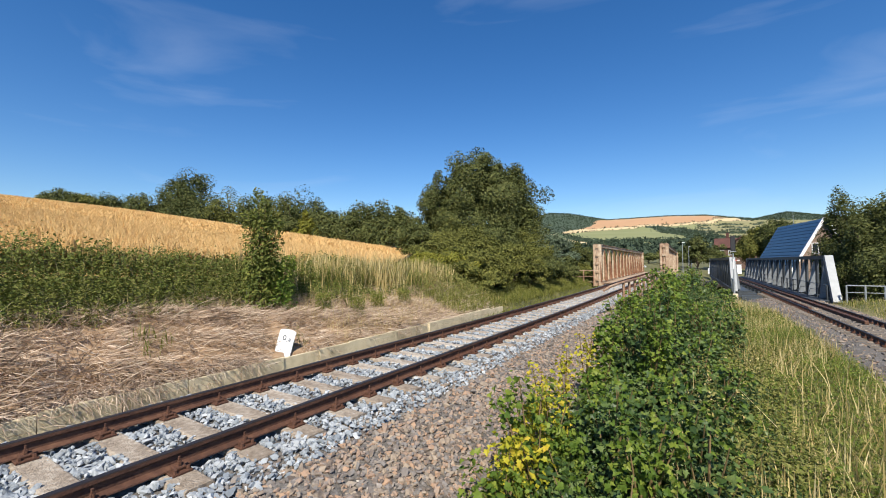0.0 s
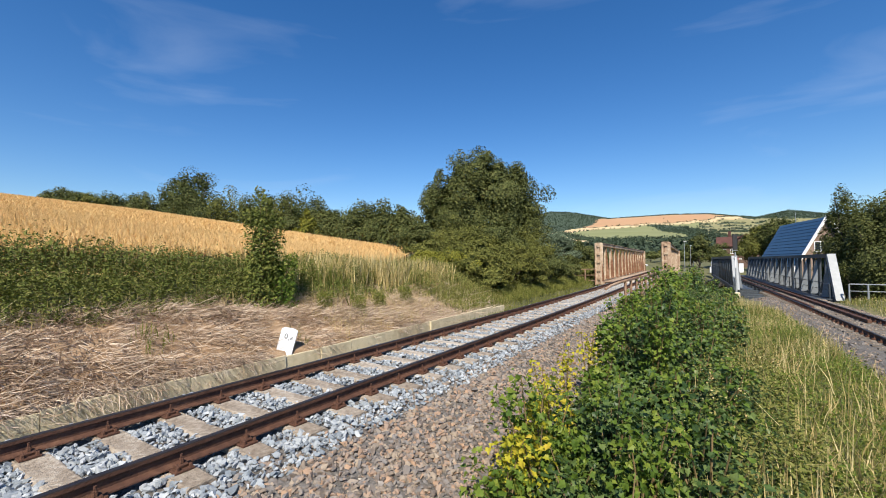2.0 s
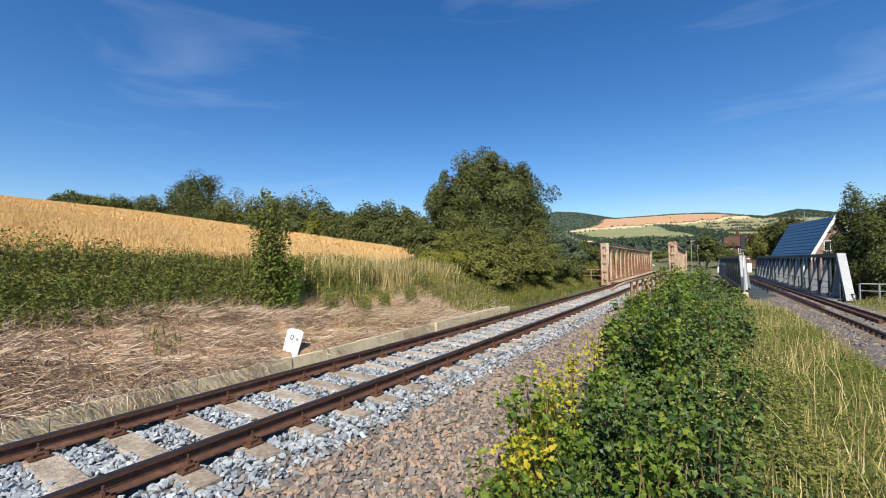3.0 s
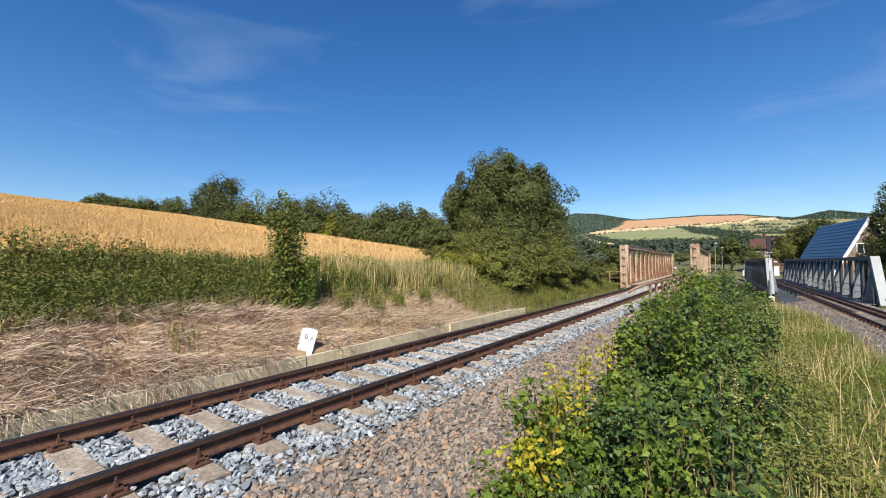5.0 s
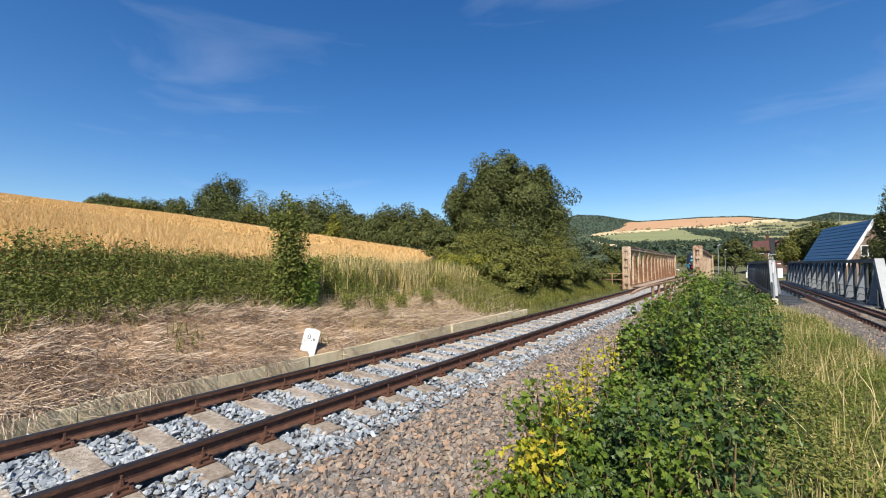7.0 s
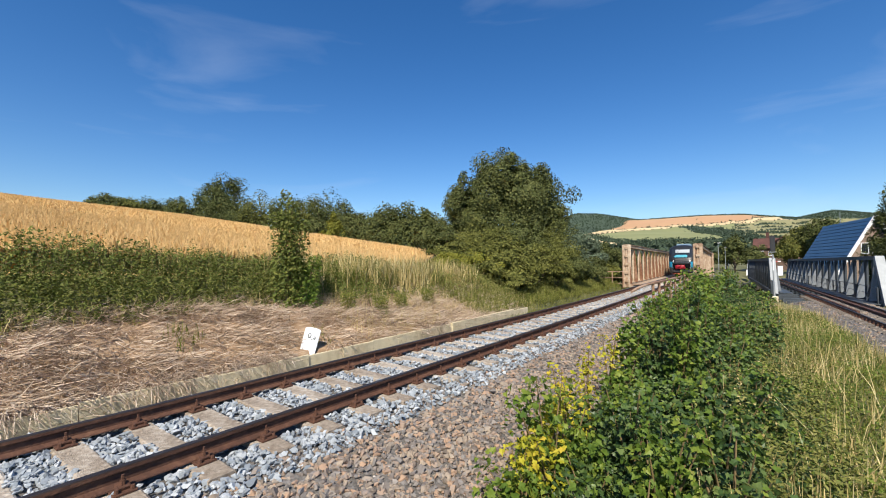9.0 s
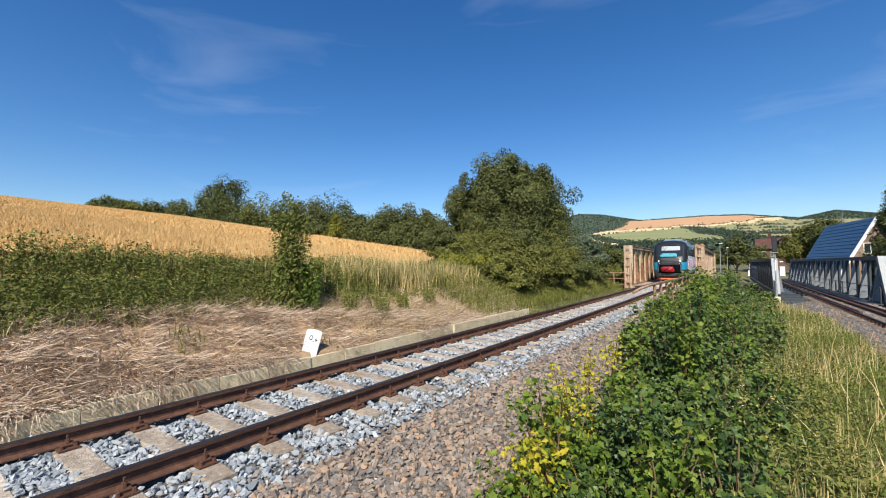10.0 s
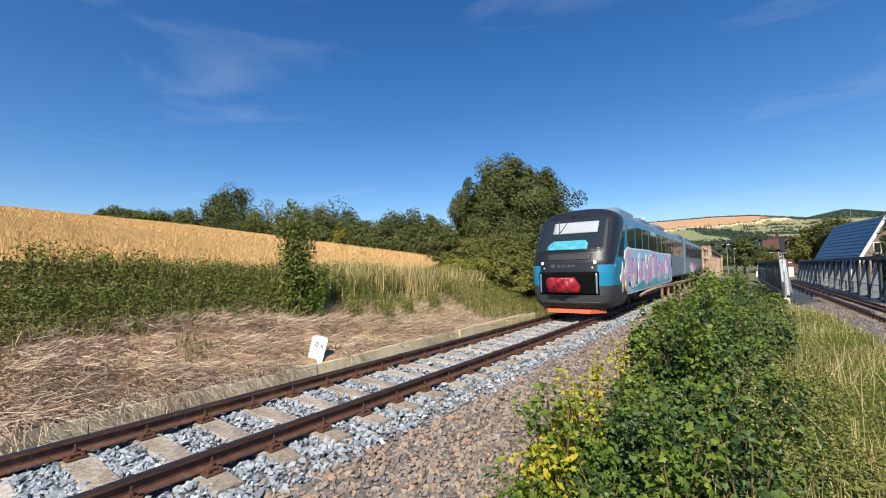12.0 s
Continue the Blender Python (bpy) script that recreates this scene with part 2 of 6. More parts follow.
def beam(bm, a, b, wide, deep, up=(0, 0, 1), bevel=0.0):
    """A straight bar from a to b."""
    a, b = Vector(a), Vector(b)
    y = (b - a).normalized()
    x = y.cross(Vector(up))
    if x.length < 1e-4:
        x = y.cross(Vector((1, 0, 0)))
    x.normalize()
    z = x.cross(y)
    turn = Matrix((x, y, z)).transposed()
    return box(bm, (wide, (b - a).length, deep), (a + b) / 2, turn, bevel)


def tube(bm, points, radii, sides=7):
    """A round tapered limb through points."""
    rings = []
    for k, p in enumerate(points):
        p = Vector(p)
        d = (Vector(points[min(k + 1, len(points) - 1)]) - Vector(points[max(k - 1, 0)])).normalized()
        x = d.cross(Vector((0.3, 1, 0.1))).normalized()
        y = d.cross(x)
        rings.append([bm.verts.new(p + (x * math.cos(a) + y * math.sin(a)) * radii[k]) for a in (2 * math.pi * i / sides for i in range(sides))])
    for r, q in zip(rings, rings[1:]):
        for i in range(sides):
            bm.faces.new((r[i], r[(i + 1) % sides], q[(i + 1) % sides], q[i]))
    bm.faces.new(rings[-1])
    bm.faces.new(list(reversed(rings[0])))


# ---- the plan: along the line (s) and to its right (p) ----
START, HEAD, BEND = (13.71, 31.50), 0.5369, 0.00047
AX, AY = math.sin(HEAD), math.cos(HEAD)


def at_line(s, p, z=0.0):
    q = p - BEND * min(s, 0.0) ** 2
    return Vector((START[0] + AX * s + AY * q, START[1] + AY * s - AX * q, z))


def line_at(s, p):
    """The same for arrays: x and y."""
    q = p - BEND * np.minimum(s, 0.0) ** 2
    return START[0] + AX * s + AY * q, START[1] + AY * s - AX * q


def to_line(x, y):
    dx, dy = x - START[0], y - START[1]
    s = dx * AX + dy * AY
    return s, dx * AY - dy * AX + BEND * np.minimum(s, 0.0) ** 2


def ripple(x, y, size, seed=0.0):
    """A cheap smooth unevenness of about -1 to 1."""
    a = np.sin(x / size + 1.3 * seed) * np.cos(y / size * 1.17 - seed) + np.sin((x * 0.6 - y * 0.8) / size * 1.9 + seed * 2) * 0.6
    b = np.cos((x * 0.8 + y * 0.6) / size * 3.1 + seed * 3) * 0.4 + np.sin((x - y * 1.3) / size * 5.3 + seed) * 0.2
    return (a + b) / 2


def blend(a, b, x):
    t = np.clip((x - a) / (b - a), 0, 1)
    return t * t * (3 - 2 * t)


def crest(x, y):
    """Depth at which the crop field tops out, by the bearing from the standpoint."""
    tan = x / np.maximum(y, 1.0)
    return np.interp(tan, [-1.6, -1.08, -0.80, -0.53, -0.30, -0.13, 0.0], [52, 60, 72, 80, 64, 48, 40])


def slope_of(r, tan):
    """How steeply the far land stands above the eye: open hillside to its ridge, a darker hill behind."""
    ridge = np.interp(tan, [-1.5, -0.2, 0.18, 0.26, 0.31, 0.40, 0.55, 0.64, 0.76, 0.84, 0.95, 1.4], [0.06, 0.07, 0.095, 0.117, 0.115, 0.100, 0.109, 0.110, 0.100, 0.116, 0.105, 0.08])
    near = np.interp(r, [0, 150, 260, 480, 800], [-0.03, -0.004, 0.012, 0.036, 0.068])
    return np.where(r < 800, near, 0.068 + (ridge - 0.068) * blend(800, 1300, r) - 0.06 * blend(1500, 4200, r))


def height(x, y):
    """Height of the ground at a place (arrays)."""
    x, y = np.asarray(x, float), np.asarray(y, float)
    s, p = to_line(x, y)
    cross = np.interp(p, [-14, -8.0, -6.2, -4.6, -3.2, -3.1, -2.9, -2.2, 2.4, 3.2, 5.2, 7.0, 8.4, 13.2, 15, 24, 45],
                      [1.0, 0.85, 0.52, 0.12, -0.42, -0.95, -0.95, -0.8, -0.8, -0.62, -0.75, -1.2, -1.45, -1.4, -1.2, -1.6, -2.5])
    cross = cross + (0.07 * ripple(x, y, 0.8) + 0.06 * ripple(x, y, 0.27, 5) * blend(-3.2, -3.6, p)) * blend(3.4, 4.6, np.abs(p)) + 0.12 * ripple(x, y, 3.0, 2) * blend(4.2, 6, np.abs(p))
    c = crest(x, y)
    top = -0.55 - 0.136 * x + 0.05 * np.minimum(y, c)
    field = top - 0.06 * np.maximum(y - c, 0)
    field = np.maximum(field, -6)
    left = blend(-7.0, -10.0, p) * blend(22, 2, s)
    z = cross * (1 - left) + field * left
    valley = blend(4, 14, s) * blend(75, 55, s) * blend(-16, -8, p) * 2.6
    z = z - valley
    r, tan = np.hypot(x, y), x / np.maximum(y, 1.0)
    tan = np.where(y > 1, tan, np.sign(x) * 3)
    lift = slope_of(r, tan)
    cosine = np.maximum(np.abs(y), 0.3 * r)
    hill = 1.6 + lift * cosine + 1.2 * ripple(x, y, 90) * blend(300, 900, r)
    far = blend(110, 230, r) * np.where(p < -8, blend(160, 300, r), 1)
    z = z + 0.72 * np.exp(-((r / 1.25) ** 2))
    return z * (1 - far) + hill * far

# ---- ground ----


def land_kind(mx, my):
    """0 grass, 1 dry bank, 2 crop, then hill pasture, stubble, harvested, wood, dry pasture."""
    s, p = to_line(mx, my)
    r = np.hypot(mx, my)
    tan = np.where(my > 1, mx / np.maximum(my, 1), 9)
    t = tan + 0.02 * np.sin(r / 90) + 0.012 * np.sin(tan * 40)
    idx = np.zeros(len(mx), int)
    idx[(p > -6.2) & (p < -3.0) & (s < -19) & (r < 90)] = 1
    idx[(p < -9.6) & (my < crest(mx, my) + 3) & (s < 20) & (mx < -3) & (r < 150)] = 2
    far = r > 230
    idx[far] = hill_kind(r, t)[far]
    return idx


def hill_kind(r, t):
    """Fields and woods of the far hillside, by bearing and by how high they stand."""
    e = 1.07 * slope_of(r, t) + 0.0011 * np.sin(t * 61) + 0.0008 * np.sin(t * 143 + 1)
    low_tan = np.interp(t, [0.25, 0.30, 0.38, 0.46, 0.60, 0.74], [0.066, 0.071, 0.081, 0.088, 0.096, 0.104])
    low_orange = np.interp(t, [0.34, 0.40, 0.55, 0.70, 0.74], [0.086, 0.088, 0.098, 0.1075, 0.111])
    flank = 0.081 + (t - 0.30) * 0.23
    belt = 0.089 - (t - 0.50) * 0.18
    kind = np.full(len(r), 3)
    kind[e < 0.037] = 6
    kind[(e > 0.030) & (e < 0.0335) & (np.sin(t * 37) > -0.2)] = 3
    kind[(e > 0.0375) & (e < 0.040) & (np.sin(t * 29 + 2) > 0.1)] = 7
    kind[(e > 0.049) & (e < 0.053) & (t > 0.40)] = 6
    kind[(e > 0.0415) & (e < 0.068 - (t - 0.30) * 0.22) & (t > 0.27) & (t < 0.385)] = 4
    kind[(e > 0.066 - (t - 0.30) * 0.22) & (e < 0.072 - (t - 0.30) * 0.22) & (t > 0.27) & (t < 0.42)] = 6
    right = (t > 0.60) & (e > belt) & (e > 0.058)
    kind[right] = 7
    for level in (0.070, 0.078, 0.086, 0.094):
        kind[right & (np.abs(e - level - (t - 0.7) * 0.02) < 0.0013) & (np.sin(t * 90 + level * 900) > -0.5)] = 6
    kind[(t > 0.47) & (t < 0.74) & (np.abs(e - belt) < np.interp(t, [0.47, 0.52, 0.68], [0.002, 0.006, 0.008]))] = 6
    strip = (e > low_tan) & (t < 0.755)
    kind[strip] = 4
    kind[strip & (np.abs(e - low_orange) < 0.0006)] = 6
    kind[strip & (e > low_orange)] = 5
    kind[(e > flank) & (t < 0.46)] = 6
    kind[(t > 0.735) & (e > 0.1055)] = 6
    kind[r > 1330] = 6
    return kind


def build_ground():
    angles = np.radians(np.concatenate([np.arange(-62, 8, 0.5), np.arange(8, 50, 0.2), np.arange(50, 62, 0.5), np.arange(62, 298, 6.0)]))
    radii = np.concatenate([[0.01, 0.4], np.geomspace(0.9, 250, 160), np.linspace(254, 1350, 140), np.geomspace(1370, 4300, 12)])
    x, y = radii[:, None] * np.sin(angles)[None], radii[:, None] * np.cos(angles)[None]
    z = height(x, y)
    n, a = len(radii), len(angles)
    v = np.stack([x, y, z], -1).reshape(-1, 3)
    i, j = np.meshgrid(np.arange(n - 1), np.arange(a), indexing="ij")
    k = (j + 1) % a
    faces = np.stack([i * a + j, (i + 1) * a + j, (i + 1) * a + k, i * a + k], -1).reshape(-1, 4)
    idx = land_kind(*v[faces].mean(1)[:, :2].T)
    mats = [M[k] for k in ("meadow", "earth", "crop_soil", "hill_green", "hill_tan", "hill_orange", "hill_wood", "hill_olive")]
    ob = fast("ground", v, faces, mats, smooth=True, index=idx)
    # close the middle
    return tagged(ob, "grassy valley ground rising to fields and wooded hills", "ground", kind="structure")


build_ground()

# ---- railway tracks ----
PITCH = 0.62


def swept(name, profile, ss, p0, z0, mat, parent=None, smooth=False, index=None):
    """A closed profile of (p, z) pushed along the line, closed at both ends."""
    prof = np.asarray(profile, float)
    k, vs = len(prof), []
    for s in ss:
        x, y = line_at(np.full(k, s), prof[:, 0] + p0)
        vs.append(np.stack([x, y, prof[:, 1] + z0], -1))
    vs = [np.repeat(vs[0].mean(0)[None], k, 0)] + vs + [np.repeat(vs[-1].mean(0)[None], k, 0)]
    n = len(vs)
    i, j = np.meshgrid(np.arange(n - 1), np.arange(k), indexing="ij")
    f = np.stack([i * k + j, i * k + (j + 1) % k, (i + 1) * k + (j + 1) % k, (i + 1) * k + j], -1).reshape(-1, 4)
    ob = fast(name, np.concatenate(vs), f, mat, parent, smooth, None if index is None else np.tile(index, n - 1))
    return ob


RAIL = [(-0.070, -0.155), (-0.068, -0.143), (-0.012, -0.122), (-0.009, -0.050), (-0.035, -0.038), (-0.036, -0.008), (-0.028, 0.0),
        (0.028, 0.0), (0.036, -0.008), (0.035, -0.038), (0.009, -0.050), (0.012, -0.122), (0.068, -0.143), (0.070, -0.155)]
RAIL_INDEX = [0, 0, 0, 0, 0, 1, 1, 1, 0, 0, 0, 0, 0, 0]


def sleeper_mesh(long):
    bm = bmesh.new()
    n = 9
    rows = []
    for i in range(n):
        u = -long / 2 + long * i / (n - 1)
        dip = 0.01 * math.exp(-((abs(u) / (long / 2) - 0.0) / 0.35) ** 2)
        hw = 0.135 if i not in (0, n - 1) else 0.12
        rows.append([bm.verts.new((u, y, z)) for y, z in ((-hw - 0.02, -0.2), (-hw, -dip - 0.012), (-hw + 0.02, -dip), (hw - 0.02, -dip), (hw, -dip - 0.012), (hw + 0.02, -0.2))])
    for a, b in zip(rows, rows[1:]):
        for k in range(5):
            bm.faces.new((a[k], a[k + 1], b[k + 1], b[k]))
    bm.faces.new(rows[0])
    bm.faces.new(list(reversed(rows[-1])))
    bmesh.ops.recalc_face_normals(bm, faces=bm.faces)
    me = bpy.data.meshes.new("sleeper")
    bm.to_mesh(me)
    bm.free()
    return me


def fastening_mesh():
    bm = bmesh.new()
    box(bm, (0.36, 0.17, 0.022), (0, 0, -0.165), bevel=0.004)
    for side in (-1, 1):
        box(bm, (0.075, 0.10, 0.045), (side * 0.10, 0, -0.135), Euler((0, side * 0.25, 0)).to_matrix(), 0.008)
        for y in (0,):
            made = bmesh.ops.create_cone(bm, cap_ends=True, segments=6, radius1=0.022, radius2=0.020, depth=0.04, matrix=Matrix.Translation((side * 0.105, y, -0.095)))
            bmesh.ops.create_cone(bm, cap_ends=True, segments=6, radius1=0.011, radius2=0.011, depth=0.05, matrix=Matrix.Translation((side * 0.105, y, -0.06)))
        for y in (-0.055, 0.055):
            bmesh.ops.create_cone(bm, cap_ends=True, segments=6, radius1=0.02, radius2=0.016, depth=0.035, matrix=Matrix.Translation((side * 0.155, y, -0.14)))
    me = bpy.data.meshes.new("fastening")
    bm.to_mesh(me)
    bm.free()
    return me


def build_track(p0, z0, s_from, s_to, s_near, mat_sleeper, label):
    track = tagged(new("railway_track"), label, "railway track", kind="structure")
    ss = np.concatenate([np.arange(s_from, 0, 1.0), np.arange(0, s_to + 1, 10.0)])
    for side in (-0.7535, 0.7535):
        swept("rail", RAIL, ss, p0 + side, z0, [M["rust"], M["rail_top"]], track, False, RAIL_INDEX)
    sl, fa = sleeper_mesh(2.5), fastening_mesh()
    sl.materials.append(mat_sleeper)
    fa.materials.append(M["fastening"])
    turn_at = lambda s: -(HEAD - 2 * BEND * min(s, 0))
    n = int((s_to - s_from) / PITCH)
    rnd = random.Random(5)
    for i in range(n):
        s = s_from + i * PITCH
        if s > s_near:
            break
        ob = new("sleeper", sl)
        ob.parent = track
        ob.matrix_local = Matrix.Translation(at_line(s, p0 + rnd.uniform(-0.02, 0.02), z0 - 0.178)) @ Matrix.Rotation(turn_at(s) + rnd.uniform(-0.01, 0.01), 4, "Z")
        for side in (-0.7535, 0.7535):
            f = new("fastening", fa)
            f.parent = track
            f.matrix_local = Matrix.Translation(at_line(s, p0 + side, z0)) @ Matrix.Rotation(turn_at(s), 4, "Z")
    return track


build_track(0.0, 0.0, -42.0, 190.0, 38.0, M["sleeper"], "rusty rails on concrete sleepers in grey ballast")
build_track(10.85, -1.05, -26.0, 150.0, 12.0, M["sleeper_dark"], "dark rusty rails of a second line on sleepers")

# ballast beds: the body of broken stone, then the loose stones on it
BED = [(-2.25, -0.95), (-1.8, -0.52), (-1.42, -0.26), (-1.28, -0.235), (1.28, -0.235), (1.5, -0.24), (1.85, -0.30), (2.3, -0.46), (2.75, -0.62), (3.3, -0.80)]
BED2 = [(-2.6, -0.5), (-1.7, -0.25), (-1.3, -0.22), (1.3, -0.22), (1.7, -0.25), (2.4, -0.5)]


def build_bed(p0, z0, prof, s_from, s_to, label):
    ss = np.arange(s_from, s_to, 0.5)
    ob = swept("ballast_bed", prof + [(prof[-1][0], -1.4), (prof[0][0], -1.4)], ss, p0, z0, M["bed"])
    return tagged(ob, label, "ballast", kind="structure")


build_bed(0.0, 0.0, BED, -46.0, 6.5, "bed of broken grey stone under the rails")
build_bed(0.0, 0.0, [(-6.5, -4.5), (-1.9, -0.4), (-1.4, -0.23), (1.4, -0.23), (1.9, -0.4), (6.5, -4.5)], 45.5, 190.0, "stone-topped embankment beyond the bridge")
build_bed(10.85, -1.05, [(-5.0, -3.5), (-1.7, -0.25), (1.7, -0.25), (5.0, -3.5)], 58.0, 150.0, "stone-topped embankment of the second line")
build_bed(10.85, -1.05, BED2, -30.0, 7.0, "brownish stone bed of the second line")


def rock(seed):
    """A small angular stone: verts, triangles."""
    rnd = np.random.RandomState(seed)
    bm = bmesh.new()
    pts = rnd.normal(size=(11, 3))
    pts *= (0.52 + rnd.uniform(-0.06, 0.06, 11))[:, None] / np.linalg.norm(pts, axis=1, keepdims=True)
    for c in pts * [1.25, 0.95, 0.72]:
        bm.verts.new(c)
    hull = bmesh.ops.convex_hull(bm, input=bm.verts)
    bmesh.ops.delete(bm, geom=list({g for g in hull["geom_interior"] + hull["geom_unused"] if isinstance(g, bmesh.types.BMVert)}), context="VERTS")
    bmesh.ops.triangulate(bm, faces=bm.faces)
    bm.verts.index_update()
    out = (np.array([v.co[:] for v in bm.verts]), np.array([[v.index for v in f.verts] for f in bm.faces]))
    bm.free()
    return out


ROCKS = [rock(k) for k in range(12)]


def build_stones(name, label, mat, count, place_fn, size, seed):
    rnd = np.random.RandomState(seed)
    x, y, z = place_fn(rnd, count)
    vs, fs, base = [], [], 0
    kind = rnd.randint(0, len(ROCKS), len(x))
    for k, shape in enumerate(ROCKS):
        pick = kind == k
        n = pick.sum()
        sz = size * np.exp(rnd.normal(0, 0.28, n))
        v, f = strewn(shape, np.stack([x, y, z], -1)[pick], turned(rnd.uniform(0, 6.28, n), rnd.normal(0, 0.6, n), rnd.uniform(0, 6.28, n)), sz)
        vs.append(v)
        fs.append(f + base)
        base += len(v)
    ob = fast(name, np.concatenate(vs), np.concatenate(fs), mat)
    return tagged(ob, label, "ballast stones", kind="stuff")


def bed_z(prof, p):
    q = np.asarray(prof)
    return np.interp(p, q[:, 0], q[:, 1])


def near_biased(rnd, n, lo, hi, power=1.9):
    return lo + (hi - lo) * rnd.uniform(0, 1, n) ** power


def off_sleepers(s, p, s_from, keep=0.115):
    ph = np.abs((s - s_from + PITCH / 2) % PITCH - PITCH / 2)
    return (ph > keep) | (np.abs(p) > 1.27)


def stones_crib(rnd, n):
    s, p = near_biased(rnd, n, -34.5, 2, 2.2), rnd.uniform(-1.45, 1.62, n)
    keep = off_sleepers(s, p, -42.0, 0.10 + 0.04 * rnd.uniform(0, 1, n)) & (np.abs(np.abs(p) - 0.7535) > 0.085)
    s, p = s[keep], p[keep]
    x, y = line_at(s, p)
    return x, y, bed_z(BED, p) + 0.022 + rnd.uniform(-0.015, 0.03, len(s)) + 0.012 * ripple(x, y, 0.22, 3)


def stones_slope(rnd, n):
    s, p = near_biased(rnd, n, -34.5, 0, 2.1), rnd.uniform(1.3, 3.3, n)
    keep = rnd.uniform(0, 1, n) > blend(1.75, 1.45, p) * 0.7
    s, p = s[keep], p[keep]
    x, y = line_at(s, p)
    return x, y, bed_z(BED, p) + rnd.uniform(-0.012, 0.025, len(s))


def stones_left(rnd, n):
    s, p = near_biased(rnd, n, -34.5, -5), rnd.uniform(-1.9, -1.3, n)
    x, y = line_at(s, p)
    return x, y, bed_z(BED, p) + rnd.uniform(-0.01, 0.025, n)


def stones_second(rnd, n):
    s, p = rnd.uniform(-22, 6, n), rnd.uniform(-2.6, 1.9, n)
    x, y = line_at(s, p + 10.85)
    return x, y, bed_z(BED2, p) - 1.05 + rnd.uniform(-0.01, 0.03, n)


build_stones("ballast_stones", "fresh blue-grey broken stones between concrete sleepers", M["stone_grey"], 32000, stones_crib, 0.056, 1)
build_stones("ballast_stones", "weathered brown and grey broken stones on the shoulder", M["stone_brown"], 34000, stones_slope, 0.060, 2)
build_stones("ballast_stones", "blue-grey broken stones along the ditch side", M["stone_grey"], 2600, stones_left, 0.060, 3)
build_stones("ballast_stones", "brown stones beside the second line", M["stone_brown"], 5000, stones_second, 0.075, 4)

# ---- concrete ditch wall, in cast lengths ----


def build_ditch_wall():
    wall = tagged(new("ditch_wall"), "stained concrete ditch edging below the grassy bank", "retaining wall", kind="structure")
    rnd = random.Random(3)
    s = -40.0
    while s < -16.5:
        long = 1.0
        bm = bmesh.new()
        rows = []
        tilt = rnd.uniform(-0.03, 0.03)
        up = rnd.uniform(-0.025, 0.02)
        for e in (0.006, long - 0.006):
            rows.append([bm.verts.new(at_line(s + e, p + tilt, z + up)) for p, z in ((-3.02, -1.3), (-3.05, -0.40), (-3.058, -0.39), (-3.10, -0.39), (-3.11, -0.40), (-3.12, -1.3))])
        for k in range(6):
            bm.faces.new((rows[0][k], rows[0][(k + 1) % 6], rows[1][(k + 1) % 6], rows[1][k]))
        bm.faces.new(rows[0])
        bm.faces.new(list(reversed(rows[1])))
        bmesh.ops.recalc_face_normals(bm, faces=bm.faces)
        part("concrete_panel", bm, M["concrete"], wall)
        s += long
    bm = bmesh.new()
    ws = [at_line(s, p, z) for s, p, z in ((-22.3, -2.98, -1.0), (-17.6, -2.98, -0.9), (-17.6, -2.98, -0.33), (-22.3, -2.98, -0.36))]
    front = [bm.verts.new(w) for w in ws]
    rear = [bm.verts.new(w + Vector((-AY, AX, 0)) * 0.12) for w in ws]
    bm.faces.new(front)
    bm.faces.new(list(reversed(rear)))
    for k in range(4):
        bm.faces.new((front[k], rear[k], rear[(k + 1) % 4], front[(k + 1) % 4]))
    bmesh.ops.recalc_face_normals(bm, faces=bm.faces)
    part("culvert_head", bm, M["concrete"], wall, "pale concrete culvert head")
    return wall


build_ditch_wall()

# ---- bridges ----
LINE_TURN = Matrix.Rotation(-HEAD, 3, "Z")


